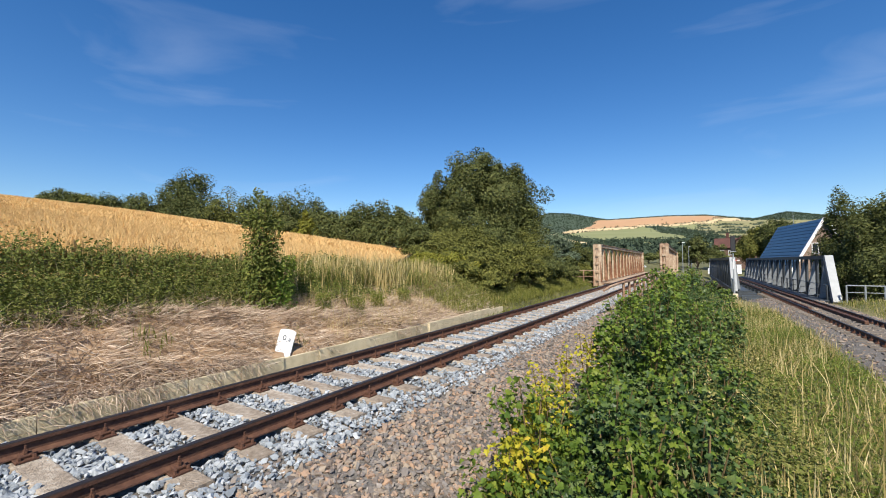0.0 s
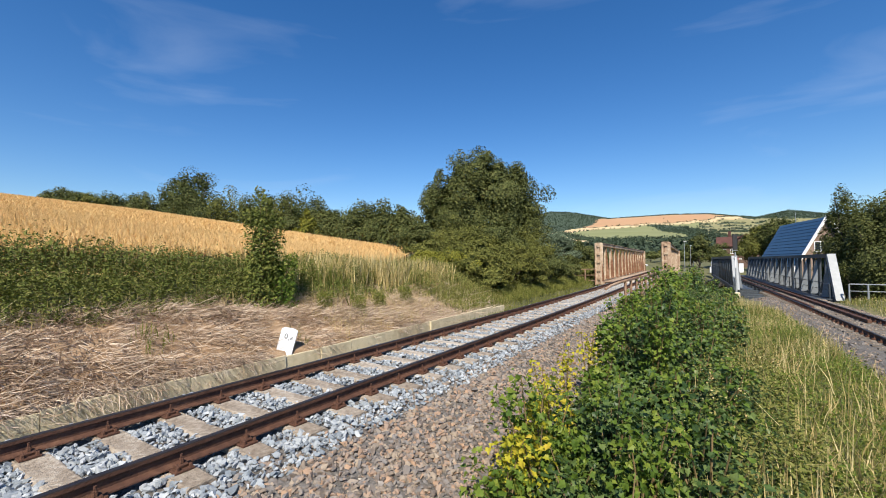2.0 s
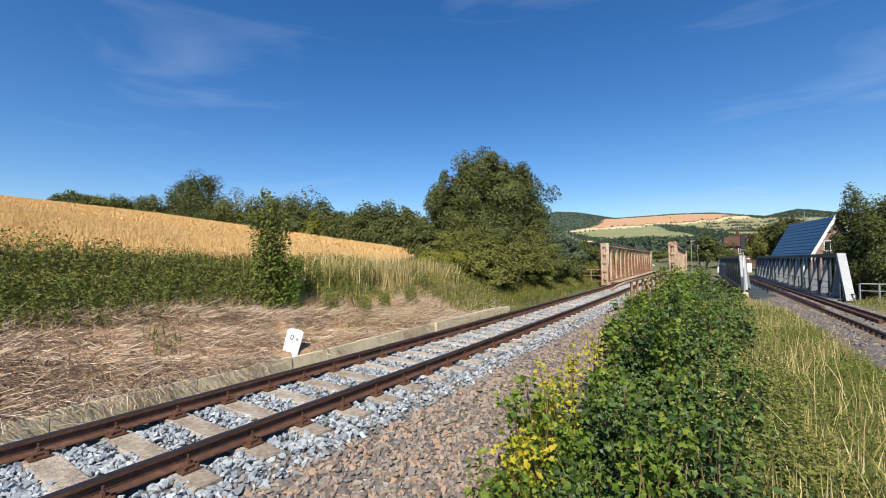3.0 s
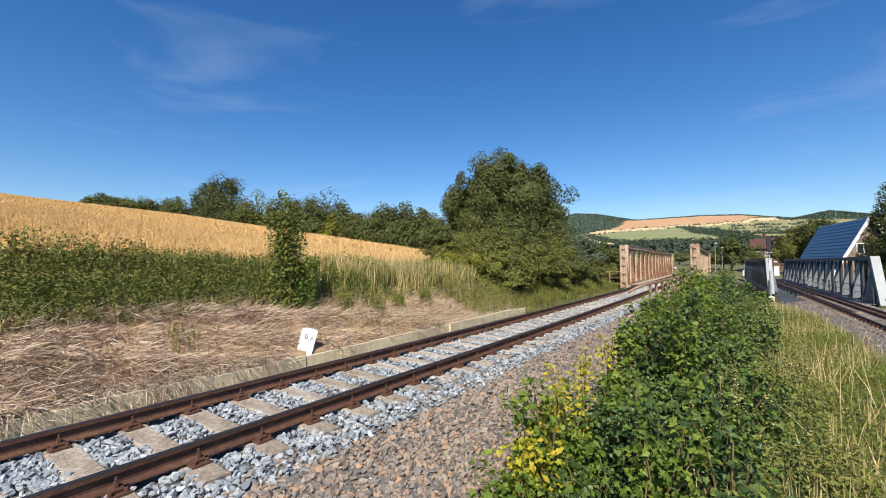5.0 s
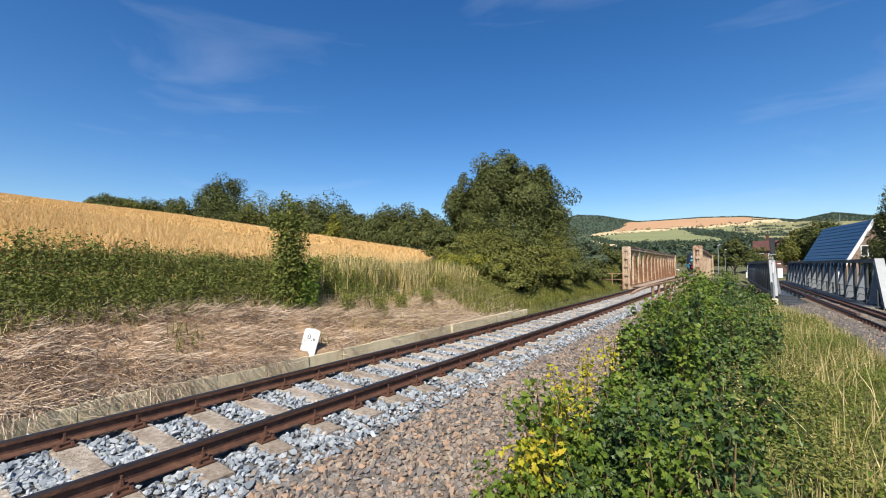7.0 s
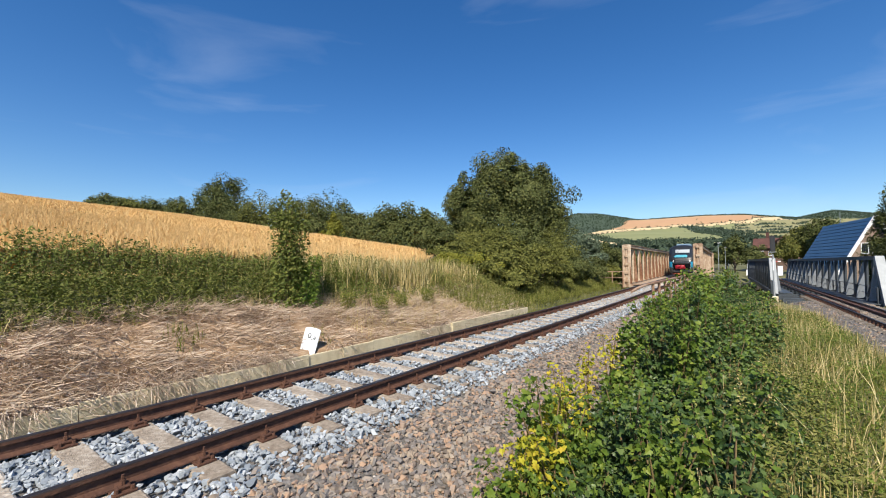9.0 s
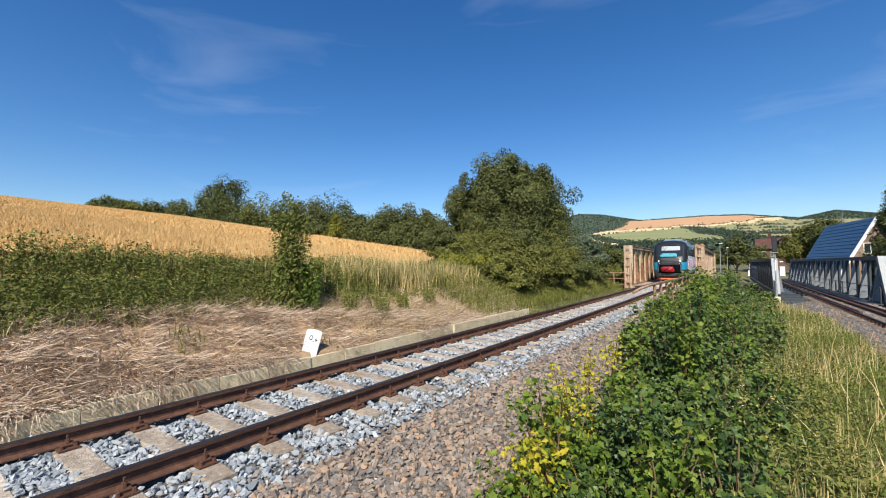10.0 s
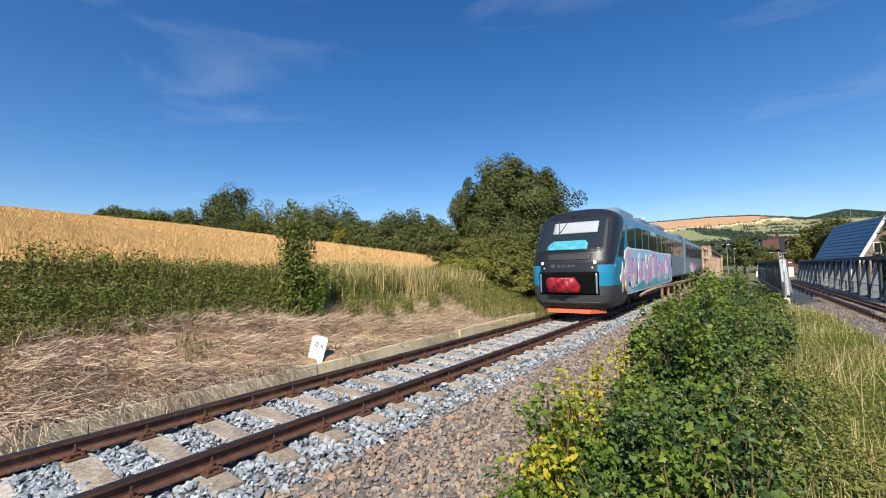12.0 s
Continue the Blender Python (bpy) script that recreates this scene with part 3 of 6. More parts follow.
def truss(name_parent, p0, s0, s1, z0, z1, bays, mats, lean_out, inward, raked, rib=0.5):
    """One side of a half-through bridge: chords, posts, ribs that lean like brackets, end posts."""
    main, pale = mats
    step = (s1 - s0) / bays
    run = 1.9 if raked else 0.0

    def bar(name, a, b, w, d, mat, label="", bevel=0.012):
        bm = bmesh.new()
        beam(bm, a, b, w, d, bevel=bevel)
        return part(name, bm, mat, name_parent, label)

    bar("top_chord", at_line(s0 + run, p0, z1 - 0.13), at_line(s1 - run, p0, z1 - 0.13), 0.42, 0.26, main)
    bar("top_plate", at_line(s0 + run - 0.05, p0, z1 + 0.015), at_line(s1 - run + 0.05, p0, z1 + 0.015), 0.54, 0.03, main)
    bar("bottom_chord", at_line(s0, p0, z0 - 0.2), at_line(s1, p0, z0 - 0.2), 0.42, 0.4, main)
    for e, r in ((s0, run), (s1, -run)):
        if raked:
            bar("end_post", at_line(e, p0, z0 - 0.3), at_line(e + r, p0, z1 - 0.05), 0.5, 0.42, pale)
            continue
        for off in (-0.21, 0.21):
            bar("end_post", at_line(e, p0 + off, z0 - 0.4), at_line(e, p0 + off, z1 - 0.02), 0.12, 0.3, main)
        for k in range(5):
            z = z0 + 0.15 + (z1 - z0 - 0.4) * k / 4
            bar("batten_plate", at_line(e - 0.02, p0 - 0.15, z), at_line(e - 0.02, p0 + 0.15, z), 0.26, 0.22, main)
    for i in range(bays + (0 if raked else 1)):
        s = s0 + step * (i + (0.5 if raked else 0))
        if raked and (s < s0 + run * 0.6 or s > s1 - run * 0.6):
            continue
        bar("post", at_line(s, p0, z0 - 0.1), at_line(s, p0, z1 - 0.2), 0.24 if raked else 0.12, 0.16, main)
        # bracket rib, broad at its foot, standing inside the posts
        bm = bmesh.new()
        foot, head = 0.29 if not raked else 0.5, 0.02
        tri = [(0.0, z0 - 0.05), (foot, z0 - 0.05), (foot * 0.62, z0 + (z1 - z0) * 0.45), (head + 0.05, z1 - 0.42), (0.0, z1 - 0.42)]
        sides = []
        for off in (-0.045, 0.045):
            sides.append([bm.verts.new(at_line(s + off + step * 0.0, p0 + inward * (0.12 + q), z)) for q, z in tri])
        bm.faces.new(sides[0])
        bm.faces.new(list(reversed(sides[1])))
        for k in range(5):
            bm.faces.new((sides[0][k], sides[1][k], sides[1][(k + 1) % 5], sides[0][(k + 1) % 5]))
        bmesh.ops.recalc_face_normals(bm, faces=bm.faces)
        part("bracket", bm, pale, name_parent)
        if raked and i < bays - 1:
            a, b = (s, s + step) if i < bays / 2 else (s + step, s)
            bar("diagonal", at_line(a, p0, z1 - 0.3), at_line(b, p0, z0), 0.18, 0.1, main)
        if raked and i < bays:
            bar("stiffener", at_line(s + step / 2, p0, z0), at_line(s + step / 2, p0, z1 - 0.2), 0.1, 0.1, main)


def build_bridge(label, p0, z0, tops, spans, bays, mats, raked):
    bridge = tagged(new("railway_bridge"), label, "bridge")
    for (s0, s1), off, inward in zip(spans, (-2.6, 2.6), (1, -1)):
        truss(bridge, p0 + off, s0, s1, z0 - 0.1, tops, bays, mats, 0.0, inward, raked)
    a, b = min(spans[0][0], spans[1][0]), max(spans[0][1], spans[1][1])
    n = 20
    for i in range(n):
        s = a + (b - a) * (i + 0.5) / n
        bm = bmesh.new()
        beam(bm, at_line(s, p0 - 2.55, z0 - 0.48), at_line(s, p0 + 2.55, z0 - 0.48), 0.3, 0.36)
        part("cross_beam", bm, mats[0], bridge)
    for side, (a, b) in zip((-1, 1), spans):
        bm = bmesh.new()
        beam(bm, at_line(a, p0 + side * 1.75, z0 - 0.24), at_line(b, p0 + side * 1.75, z0 - 0.24), 0.9, 0.05)
        part("walkway", bm, mats[0], bridge)
    return bridge


build_bridge("rusty cream-painted steel truss bridge with bracketed ribs", 0.0, 0.0, 3.2, ((4.5, 45.0), (6.2, 46.5)), 14, (M["bridge_cream"], M["bridge_rust"]), False)
build_bridge("dark grey steel truss bridge with brackets in a sunlit pale tone", 10.85, -1.05, 1.98, ((15.5, 63.0), (5.6, 57.0)), 15, (M["bridge_dark"], M["bridge_pale"]), True)

# ---- small structures along the line ----


def turned_frame(s, p, z, twist=0.0):
    """A pose on the line: x to the right of it, y along it."""
    return Matrix.Translation(at_line(s, p, z)) @ Matrix.Rotation(-(HEAD - 2 * BEND * min(s, 0)) + twist, 4, "Z")


def thing(name, label, category, group="", kind=""):
    return tagged(new(name), label, category, group, kind)


def text_part(name, words, size, mat, parent, m):
    cu = bpy.data.curves.new(name, "FONT")
    cu.body, cu.size, cu.extrude, cu.align_x, cu.align_y = words, size, 0.0015, "CENTER", "CENTER"
    tmp = bpy.data.objects.new(name, cu)
    me = bpy.data.meshes.new_from_object(tmp)
    bpy.data.objects.remove(tmp)
    me.materials.clear()
    me.materials.append(mat)
    ob = new(name, me)
    ob.parent, ob.matrix_local = parent, m
    return ob


def build_marker():
    mk = thing("distance_marker", "leaning white-painted stone distance marker with black figures", "marker stone")
    mk.matrix_world = Matrix.Translation(at_line(-27.75, -3.42, -0.36)) @ Matrix.Rotation(radians(24), 4, "Z") @ Matrix.Rotation(radians(16), 4, "Y") @ Matrix.Rotation(radians(-12), 4, "X")
    bm = bmesh.new()
    n, w, h, d = 9, 0.36, 0.52, 0.13
    top = [(w / 2 * math.cos(a) * 1.0, h - 0.05 + 0.05 * math.sin(a)) for a in np.linspace(0, math.pi, n)]
    outline = [(w / 2 * 0.98, -0.18)] + top + [(-w / 2 * 0.98, -0.18)]
    front = [bm.verts.new((x, -d / 2, z)) for x, z in outline]
    rear = [bm.verts.new((x, d / 2, z)) for x, z in outline]
    bm.faces.new(front)
    bm.faces.new(list(reversed(rear)))
    k = len(outline)
    for i in range(k):
        bm.faces.new((front[i], rear[i], rear[(i + 1) % k], front[(i + 1) % k]))
    bmesh.ops.recalc_face_normals(bm, faces=bm.faces)
    bmesh.ops.bevel(bm, geom=[e for e in bm.edges if len(e.link_faces) == 2 and e.calc_face_angle(0) > 0.8], offset=0.012, segments=2, affect="EDGES")
    part("stone", bm, M["white"], mk)
    up = Matrix.Rotation(radians(90), 4, "X")
    text_part("figure", "0", 0.17, M["black"], mk, Matrix.Translation((-0.05, -d / 2 - 0.002, 0.31)) @ up)
    text_part("figure", "8", 0.11, M["black"], mk, Matrix.Translation((0.075, -d / 2 - 0.002, 0.28)) @ up)
    text_part("figure", ".", 0.2, M["black"], mk, Matrix.Translation((0.02, -d / 2 - 0.002, 0.29)) @ up)


build_marker()


def build_railing(label, pts, posts, tall, rails, mat, group=""):
    """Handrail through (s, p, z) points with posts at fractions."""
    rl = thing("handrail", label, "railing", group)
    P = [at_line(*q) for q in pts]

    def along(f):
        n = len(P) - 1
        i = min(int(f * n), n - 1)
        return P[i].lerp(P[i + 1], f * n - i)

    for f in posts:
        a = along(f)
        bm = bmesh.new()
        beam(bm, a + Vector((0, 0, -0.35)), a + Vector((0, 0, tall - 0.03)), 0.085, 0.085, bevel=0.01)
        part("post", bm, mat, rl)
    for hgt, thick in rails:
        bm = bmesh.new()
        for a, b in zip(P, P[1:]):
            beam(bm, a + Vector((0, 0, hgt)), b + Vector((0, 0, hgt)), thick, thick * 0.8, bevel=0.01)
        part("rail_bar", bm, mat, rl)
    return rl


near_rail = build_railing("rusty steel handrail on posts beside the track", [(-16.6, 2.28, -0.12), (-10, 2.35, -0.14), (-3, 2.45, -0.16), (5.6, 2.55, -0.18)],
                          [0.0, 0.075, 0.16, 0.25, 0.34, 0.44, 0.54, 0.65, 0.76, 0.88, 1.0], 1.0, [(0.98, 0.11), (0.45, 0.06)], M["rail_post"])
bm = bmesh.new()
tube(bm, [at_line(s, p, z) for s, p, z in ((-16.6, 2.28, 0.86), (-17.4, 2.2, 0.84), (-18.2, 2.05, 0.76), (-18.8, 1.95, 0.66))], [0.05, 0.05, 0.05, 0.045], 8)
part("curved_end", bm, M["rail_post"], near_rail)
build_railing("short cream steel railing at the bridge end", [(3.2, -4.4, -0.2), (4.3, -2.9, -0.2)], [0, 0.5, 1], 1.1, [(1.08, 0.07), (0.55, 0.06), (0.05, 0.06)], M["rail_post"])
build_railing("grey steel railing beside the dark bridge", [(5.0, 13.8, -1.15), (4.6, 16.6, -1.15)], [0, 0.33, 0.66, 1], 1.05, [(1.03, 0.09), (0.55, 0.06)], M["grey_steel"])
build_railing("grey steel railing before the dark bridge", [(8.6, 7.7, -1.2), (14.8, 8.0, -1.15)], [0, 0.25, 0.5, 0.75, 1], 1.15, [(1.13, 0.07), (0.6, 0.05)], M["grey_steel"])
build_railing("grey walkway railing along the dark bridge", [(6.0, 13.0, -1.15), (30, 13.05, -1.15), (55, 13.05, -1.15)], list(np.linspace(0, 1, 18)), 1.0, [(0.98, 0.05), (0.5, 0.04)], M["bridge_dark"])

# guard timbers between the rails of the second line, ending before the bridge
gb = thing("guard_beam", "dark steel guard beam laid between rails of the second line", "guard beam", "guard beams")
bm = bmesh.new()
beam(bm, at_line(-8.5, 10.85 + 0.35, -1.16), at_line(56, 10.85 + 0.45, -1.1), 0.16, 0.16, bevel=0.02)
part("bar", bm, M["rust"], gb)
gb2 = thing("guard_beam", "dark steel guard beam laid between rails of the second line", "guard beam", "guard beams")
bm = bmesh.new()
beam(bm, at_line(-2.5, 10.85 - 0.45, -1.16), at_line(56, 10.85 - 0.45, -1.1), 0.16, 0.16, bevel=0.02)
part("bar", bm, M["rust"], gb2)


def build_signal():
    sg = thing("railway_signal", "black railway signal head on a grey and white pole", "signal")
    sg.matrix_world = turned_frame(8.0, 7.62, -1.25)
    for k in range(8):
        bm = bmesh.new()
        bmesh.ops.create_cone(bm, cap_ends=True, segments=14, radius1=0.05, radius2=0.05, depth=0.44, matrix=Matrix.Translation((0, 0, 0.22 + 0.44 * k)))
        part("pole_band", bm, M["white"] if k in (5, 6) else M["grey_steel"], sg)
    bm = bmesh.new()
    box(bm, (0.34, 0.16, 1.25), (0, 0, 4.35), bevel=0.03)
    part("signal_head", bm, M["black"], sg)
    for k in range(3):
        bm = bmesh.new()
        bmesh.ops.create_cone(bm, cap_ends=False, segments=14, radius1=0.13, radius2=0.13, depth=0.22, matrix=Matrix.Translation((0, 0.18, 3.95 + 0.4 * k)) @ Matrix.Rotation(radians(90), 4, "X"))
        part("lamp_hood", bm, M["black"], sg)
    bm = bmesh.new()
    box(bm, (0.42, 0.26, 0.05), (0, -0.03, 3.66), bevel=0.01)
    part("bracket", bm, M["grey_steel"], sg)
    bm = bmesh.new()
    box(bm, (0.5, 0.5, 0.5), (0, 0, -0.1), bevel=0.03)
    part("footing", bm, M["concrete"], sg)


build_signal()


def build_cabinet(s, p, z, wide, tall, label):
    cb = thing("relay_cabinet", label, "cabinet", "crossing cabinets")
    cb.matrix_world = turned_frame(s, p, z)
    bm = bmesh.new()
    box(bm, (wide, 0.4, tall), (0, 0, tall / 2), bevel=0.02)
    part("body", bm, M["white"], cb)
    bm = bmesh.new()
    box(bm, (wide + 0.1, 0.5, 0.06), (0, 0, tall + 0.03), bevel=0.01)
    part("roof", bm, M["grey_steel"], cb)
    bm = bmesh.new()
    box(bm, (wide * 0.8, 0.02, tall * 0.8), (0, -0.21, tall * 0.5), bevel=0.005)
    part("door", bm, M["white"], cb)


build_cabinet(66.0, 11.2 - 2.6, -1.1, 1.0, 2.4, "white relay cabinet by the level crossing")
build_cabinet(70.0, 13.4, -1.1, 0.8, 1.9, "small white cabinet by the level crossing")


def build_barrier():
    br = thing("crossing_barrier", "white raised-post crossing barrier with red bands", "barrier")
    br.matrix_world = turned_frame(72.0, 8.3, -1.2)
    bm = bmesh.new()
    box(bm, (0.5, 0.5, 1.2), (0, 0, 0.6), bevel=0.04)
    part("drive_box", bm, M["white"], br)
    for k in range(9):
        bm = bmesh.new()
        beam(bm, (0.5 + 0.55 * k, 0, 2.9), (1.05 + 0.55 * k, 0, 2.9), 0.09, 0.16, bevel=0.01)
        part("arm_band", bm, M["red"] if k % 2 else M["white"], br)
    bm = bmesh.new()
    beam(bm, (0.25, 0, 1.1), (0.25, 0, 3.0), 0.2, 0.2, bevel=0.02)
    part("post", bm, M["white"], br)


build_barrier()


def build_lamp(s, p, tall, label):
    lp = thing("street_lamp", label, "street lamp", "lamps by the halt")
    lp.matrix_world = turned_frame(s, p, -1.5)
    bm = bmesh.new()
    tube(bm, [(0, 0, -1.5), (0, 0, tall * 0.6), (0, 0, tall)], [0.06, 0.05, 0.035], 8)
    part("pole", bm, M["grey_steel"], lp)
    bm = bmesh.new()
    box(bm, (0.5, 0.2, 0.1), (0.12, 0, tall + 0.04), bevel=0.03)
    part("lamp_head", bm, M["white"], lp)


for s, p, t in ((112, 5.4, 7.0), (96, 5.2, 6.6), (84, 4.6, 6.6), (128, 5.6, 7.4), (140, 6.0, 7.4)):
    build_lamp(s, p, t, "grey lamp post with a pale lamp head")
build_lamp(49, 3.6, 6.3, "tall grey lamp post with a white lamp head")

# ---- houses ----


def gable_roof(name, long, half, eave, ridge, over, mat, parent, thick=0.12):
    """Two roof slabs; the ridge runs along x."""
    for side in (-1, 1):
        bm = bmesh.new()
        a, b = Vector((0, side * (half + over), eave - over * (ridge - eave) / half)), Vector((0, 0, ridge))
        d = (b - a)
        box(bm, (long + 2 * over, d.length, thick), (a + b) / 2 + Vector((0, 0, thick / 2)), Matrix.Rotation(math.atan2(d.z, d.y), 3, "X"), 0.01)
        part(name, bm, mat, parent)


def house_body(long, half, eave, ridge, mat, parent, base=-3.0):
    bm = bmesh.new()
    ends = []
    for x in (-long / 2, long / 2):
        ends.append([bm.verts.new((x, y, z)) for y, z in ((-half, base), (half, base), (half, eave), (0, ridge), (-half, eave))])
    bm.faces.new(ends[0])
    bm.faces.new(list(reversed(ends[1])))
    for k in range(5):
        bm.faces.new((ends[0][k], ends[1][k], ends[1][(k + 1) % 5], ends[0][(k + 1) % 5]))
    bmesh.ops.recalc_face_normals(bm, faces=bm.faces)
    part("wall", bm, mat, parent)


def house_window(parent, at, wide, tall, turn, frame_mat):
    m = Matrix.Translation(at) @ Matrix.Rotation(turn, 4, "Z")
    bm = bmesh.new()
    for x in (-wide / 2, 0, wide / 2):
        box(bm, (0.09, 0.09, tall), (x, 0, 0))
    for z in (-tall / 2, tall / 2):
        box(bm, (wide + 0.09, 0.092, 0.09), (0, 0, z))
    w = part("window", bm, frame_mat, parent)
    w.matrix_local = m
    bm = bmesh.new()
    box(bm, (wide, 0.03, tall), (0, 0, 0))
    part("pane", bm, M["glass"], w)
    bm = bmesh.new()
    box(bm, (wide + 0.3, 0.2, 0.06), (0, 0, -tall / 2 - 0.08))
    part("sill", bm, frame_mat, w)


def build_blue_house():
    hs = thing("house", "steep blue-roofed house with white verge boards behind the dark bridge", "house")
    a, b = Vector((51.2, 55.0, 0)), Vector((57.0, 69.5, 0))
    mid, d = (a + b) / 2, b - a
    hs.matrix_world = Matrix.Translation((mid.x, mid.y, 0)) @ Matrix.Rotation(math.atan2(d.y, d.x), 4, "Z")
    long, half, eave, ridge = d.length, 4.1, -0.6, 7.25
    house_body(long - 0.8, half - 0.3, eave - 0.1, ridge - 0.35, M["wall_shaded"], hs)
    gable_roof("roof_deck", long, half, eave, ridge - 0.1, 0.0, M["roof_deck"], hs, 0.06)
    # roof courses: each a long stepped strip; dark deck in the gaps paints their shadow lines
    n = 16
    for side in (-1, 1):
        for k in range(n):
            f0, f1 = k / n, (k + 1) / n
            lo = Vector((0, side * half * (1 - f0), eave + (ridge - eave) * f0))
            hi = Vector((0, side * half * (1 - f1), eave + (ridge - eave) * f1))
            dd = hi - lo
            bm = bmesh.new()
            box(bm, (long + 0.3, dd.length * 0.80, 0.06), (lo + hi) / 2 + Vector((0, side * 0.06, 0.02)), Matrix.Rotation(math.atan2(dd.z, dd.y) - side * 0.13, 3, "X"), 0.012)
            part("roof_course", bm, M["roof_blue"], hs)
    for x in (-long / 2 - 0.2,):
        for side in (-1, 1):
            bm = bmesh.new()
            beam(bm, (x, side * (half + 0.05), eave), (x, 0, ridge + 0.08), 0.34, 0.14, up=(1, 0, 0), bevel=0.01)
            part("verge_board", bm, M["white"], hs)
    house_window(hs, (-long / 2 + 0.38, 0.6, 3.3), 1.3, 1.3, radians(90), M["white"])
    house_window(hs, (-long / 2 + 0.38, 0.0, 0.6), 1.5, 1.4, radians(90), M["white"])
    bm = bmesh.new()
    tube(bm, [(2, 0, ridge), (2, 0, ridge + 1.6)], [0.04, 0.03], 6)
    part("aerial", bm, M["grey_steel"], hs)


def build_brown_house():
    hs = thing("house", "brown brick house with a red-brown gabled roof and white windows", "house")
    hs.matrix_world = Matrix.Translation((87.2, 122, -0.45)) @ Matrix.Rotation(radians(-38), 4, "Z") @ Matrix.Scale(0.85, 4)
    house_body(11.5, 3.6, 7.2, 10.2, M["wall_brown"], hs, -8.0)
    gable_roof("roof", 11.5, 3.6, 7.2, 10.2, 0.6, M["roof_red"], hs, 0.2)
    for x in (-4.0, -1.5, 1.5, 4.0):
        house_window(hs, (x, -3.62, 5.2), 1.2, 1.5, 0, M["white"])
    # dormer gable facing the line
    bm = bmesh.new()
    box(bm, (4.2, 2.6, 3.0), (2.2, -2.8, 8.0), bevel=0.02)
    part("dormer", bm, M["wall_brown"], hs)
    for side in (-1, 1):
        bm = bmesh.new()
        beam(bm, (2.2 + side * 2.6, -2.8, 9.3), (2.2, -2.8, 10.9), 3.6, 0.18, up=(0, 0, 1))
        part("dormer_roof", bm, M["roof_red"], hs)
    for x in (1.3, 3.1):
        house_window(hs, (2.2 + x - 2.2, -4.12, 8.3), 1.0, 1.2, 0, M["white"])
    bm = bmesh.new()
    box(bm, (0.9, 0.9, 2.6), (-2.5, 0.4, 11.0), bevel=0.03)
    part("chimney", bm, M["roof_red"], hs)


build_blue_house()
build_brown_house()


# white van parked beyond the bridge
van = thing("van", "white van parked by the track beyond the bridge", "van")
van.matrix_world = turned_frame(80, -5.5, -1.9)
bm = bmesh.new()
box(bm, (1.9, 4.9, 1.5), (0, 0, 1.15), bevel=0.12)
box(bm, (1.75, 3.6, 0.7), (0, -0.6, 2.05), bevel=0.15)
part("body", bm, M["white"], van)
bm = bmesh.new()
box(bm, (1.6, 0.08, 0.55), (0, -2.43, 2.0), bevel=0.02)
part("rear_window", bm, M["glass"], van)
for x in (-0.85, 0.85):
    for y in (-1.5, 1.5):
        bm = bmesh.new()
        bmesh.ops.create_cone(bm, cap_ends=True, segments=18, radius1=0.34, radius2=0.34, depth=0.22, matrix=Matrix.Translation((x, y, 0.34)) @ Matrix.Rotation(radians(90), 4, "Y"))
        part("wheel", bm, M["black"], van)

# ---- the railcar: front at y = 0, body towards -y, rail head at z = 0 ----
M["coach_dark"] = material("coach_dark_grey", [(0.009, 0.010, 0.012), (0.016, 0.0175, 0.0205)], 2.0, 0.42, 0, 0.03)
M["coach_blue"] = material("coach_teal", [(0.010, 0.18, 0.32), (0.018, 0.24, 0.40)], 2.0, 0.35, 0, 0.03)
# slate grey roof with the sky's blue reflection mixed into its colour
M["coach_roof"] = material("coach_roof_sky_tint", [(0.09, 0.12, 0.165), (0.15, 0.19, 0.25)], 2.0, 0.42, 0, 0.1)
M["coach_silver"] = material("coach_silver", [(0.13, 0.20, 0.25), (0.21, 0.29, 0.34)], 2.0, 0.36, 0.1, 0.03)
M["coach_skirt"] = material("coach_skirt", [(0.03, 0.032, 0.036), (0.06, 0.06, 0.064)], 3.0, 0.6, 0, 0.1)
# near-black without gloss: the darkness of the coupler recess put into colour
M["opening"] = material("recess_shade_black", [(0.003, 0.003, 0.003), (0.007, 0.007, 0.008)], 5.0, 0.9, 0, 0)
M["opening"].node_tree.nodes["Principled BSDF"].inputs["Specular IOR Level"].default_value = 0.05
M["orange"] = material("plough_orange", [(0.40, 0.075, 0.025), (0.56, 0.13, 0.045)], 4.0, 0.6, 0, 0.1)
M["tarp"] = material("red_tarpaulin", [(0.20, 0.006, 0.012), (0.38, 0.015, 0.03)], 5.0, 0.5, 0, 0.8, 9)
M["cloth"] = material("cyan_cloth", [(0.012, 0.16, 0.26), (0.04, 0.30, 0.40), (0.25, 0.45, 0.50)], 3.0, 0.7, 0, 0.2)
M["blind"] = material("pale_screen_panel", [(0.30, 0.33, 0.35), (0.42, 0.45, 0.47)], 2.0, 0.5, 0, 0.05)
M["lamp"] = glowing("headlamp", (1.0, 0.97, 0.9), 1.2)
M["spray_pink"] = material("spray_pink", [(0.55, 0.28, 0.48), (0.68, 0.42, 0.60)], 3, 0.5, 0, 0)
M["spray_lilac"] = material("spray_lilac", [(0.42, 0.34, 0.58), (0.56, 0.48, 0.70)], 3, 0.5, 0, 0)
M["spray_peach"] = material("spray_peach", [(0.68, 0.42, 0.28), (0.75, 0.55, 0.40)], 3, 0.5, 0, 0)
M["spray_teal"] = material("spray_teal", [(0.08, 0.42, 0.42), (0.20, 0.55, 0.55)], 3, 0.5, 0, 0)
M["spray_white"] = material("spray_white", [(0.62, 0.68, 0.72), (0.78, 0.82, 0.84)], 3, 0.5, 0, 0)
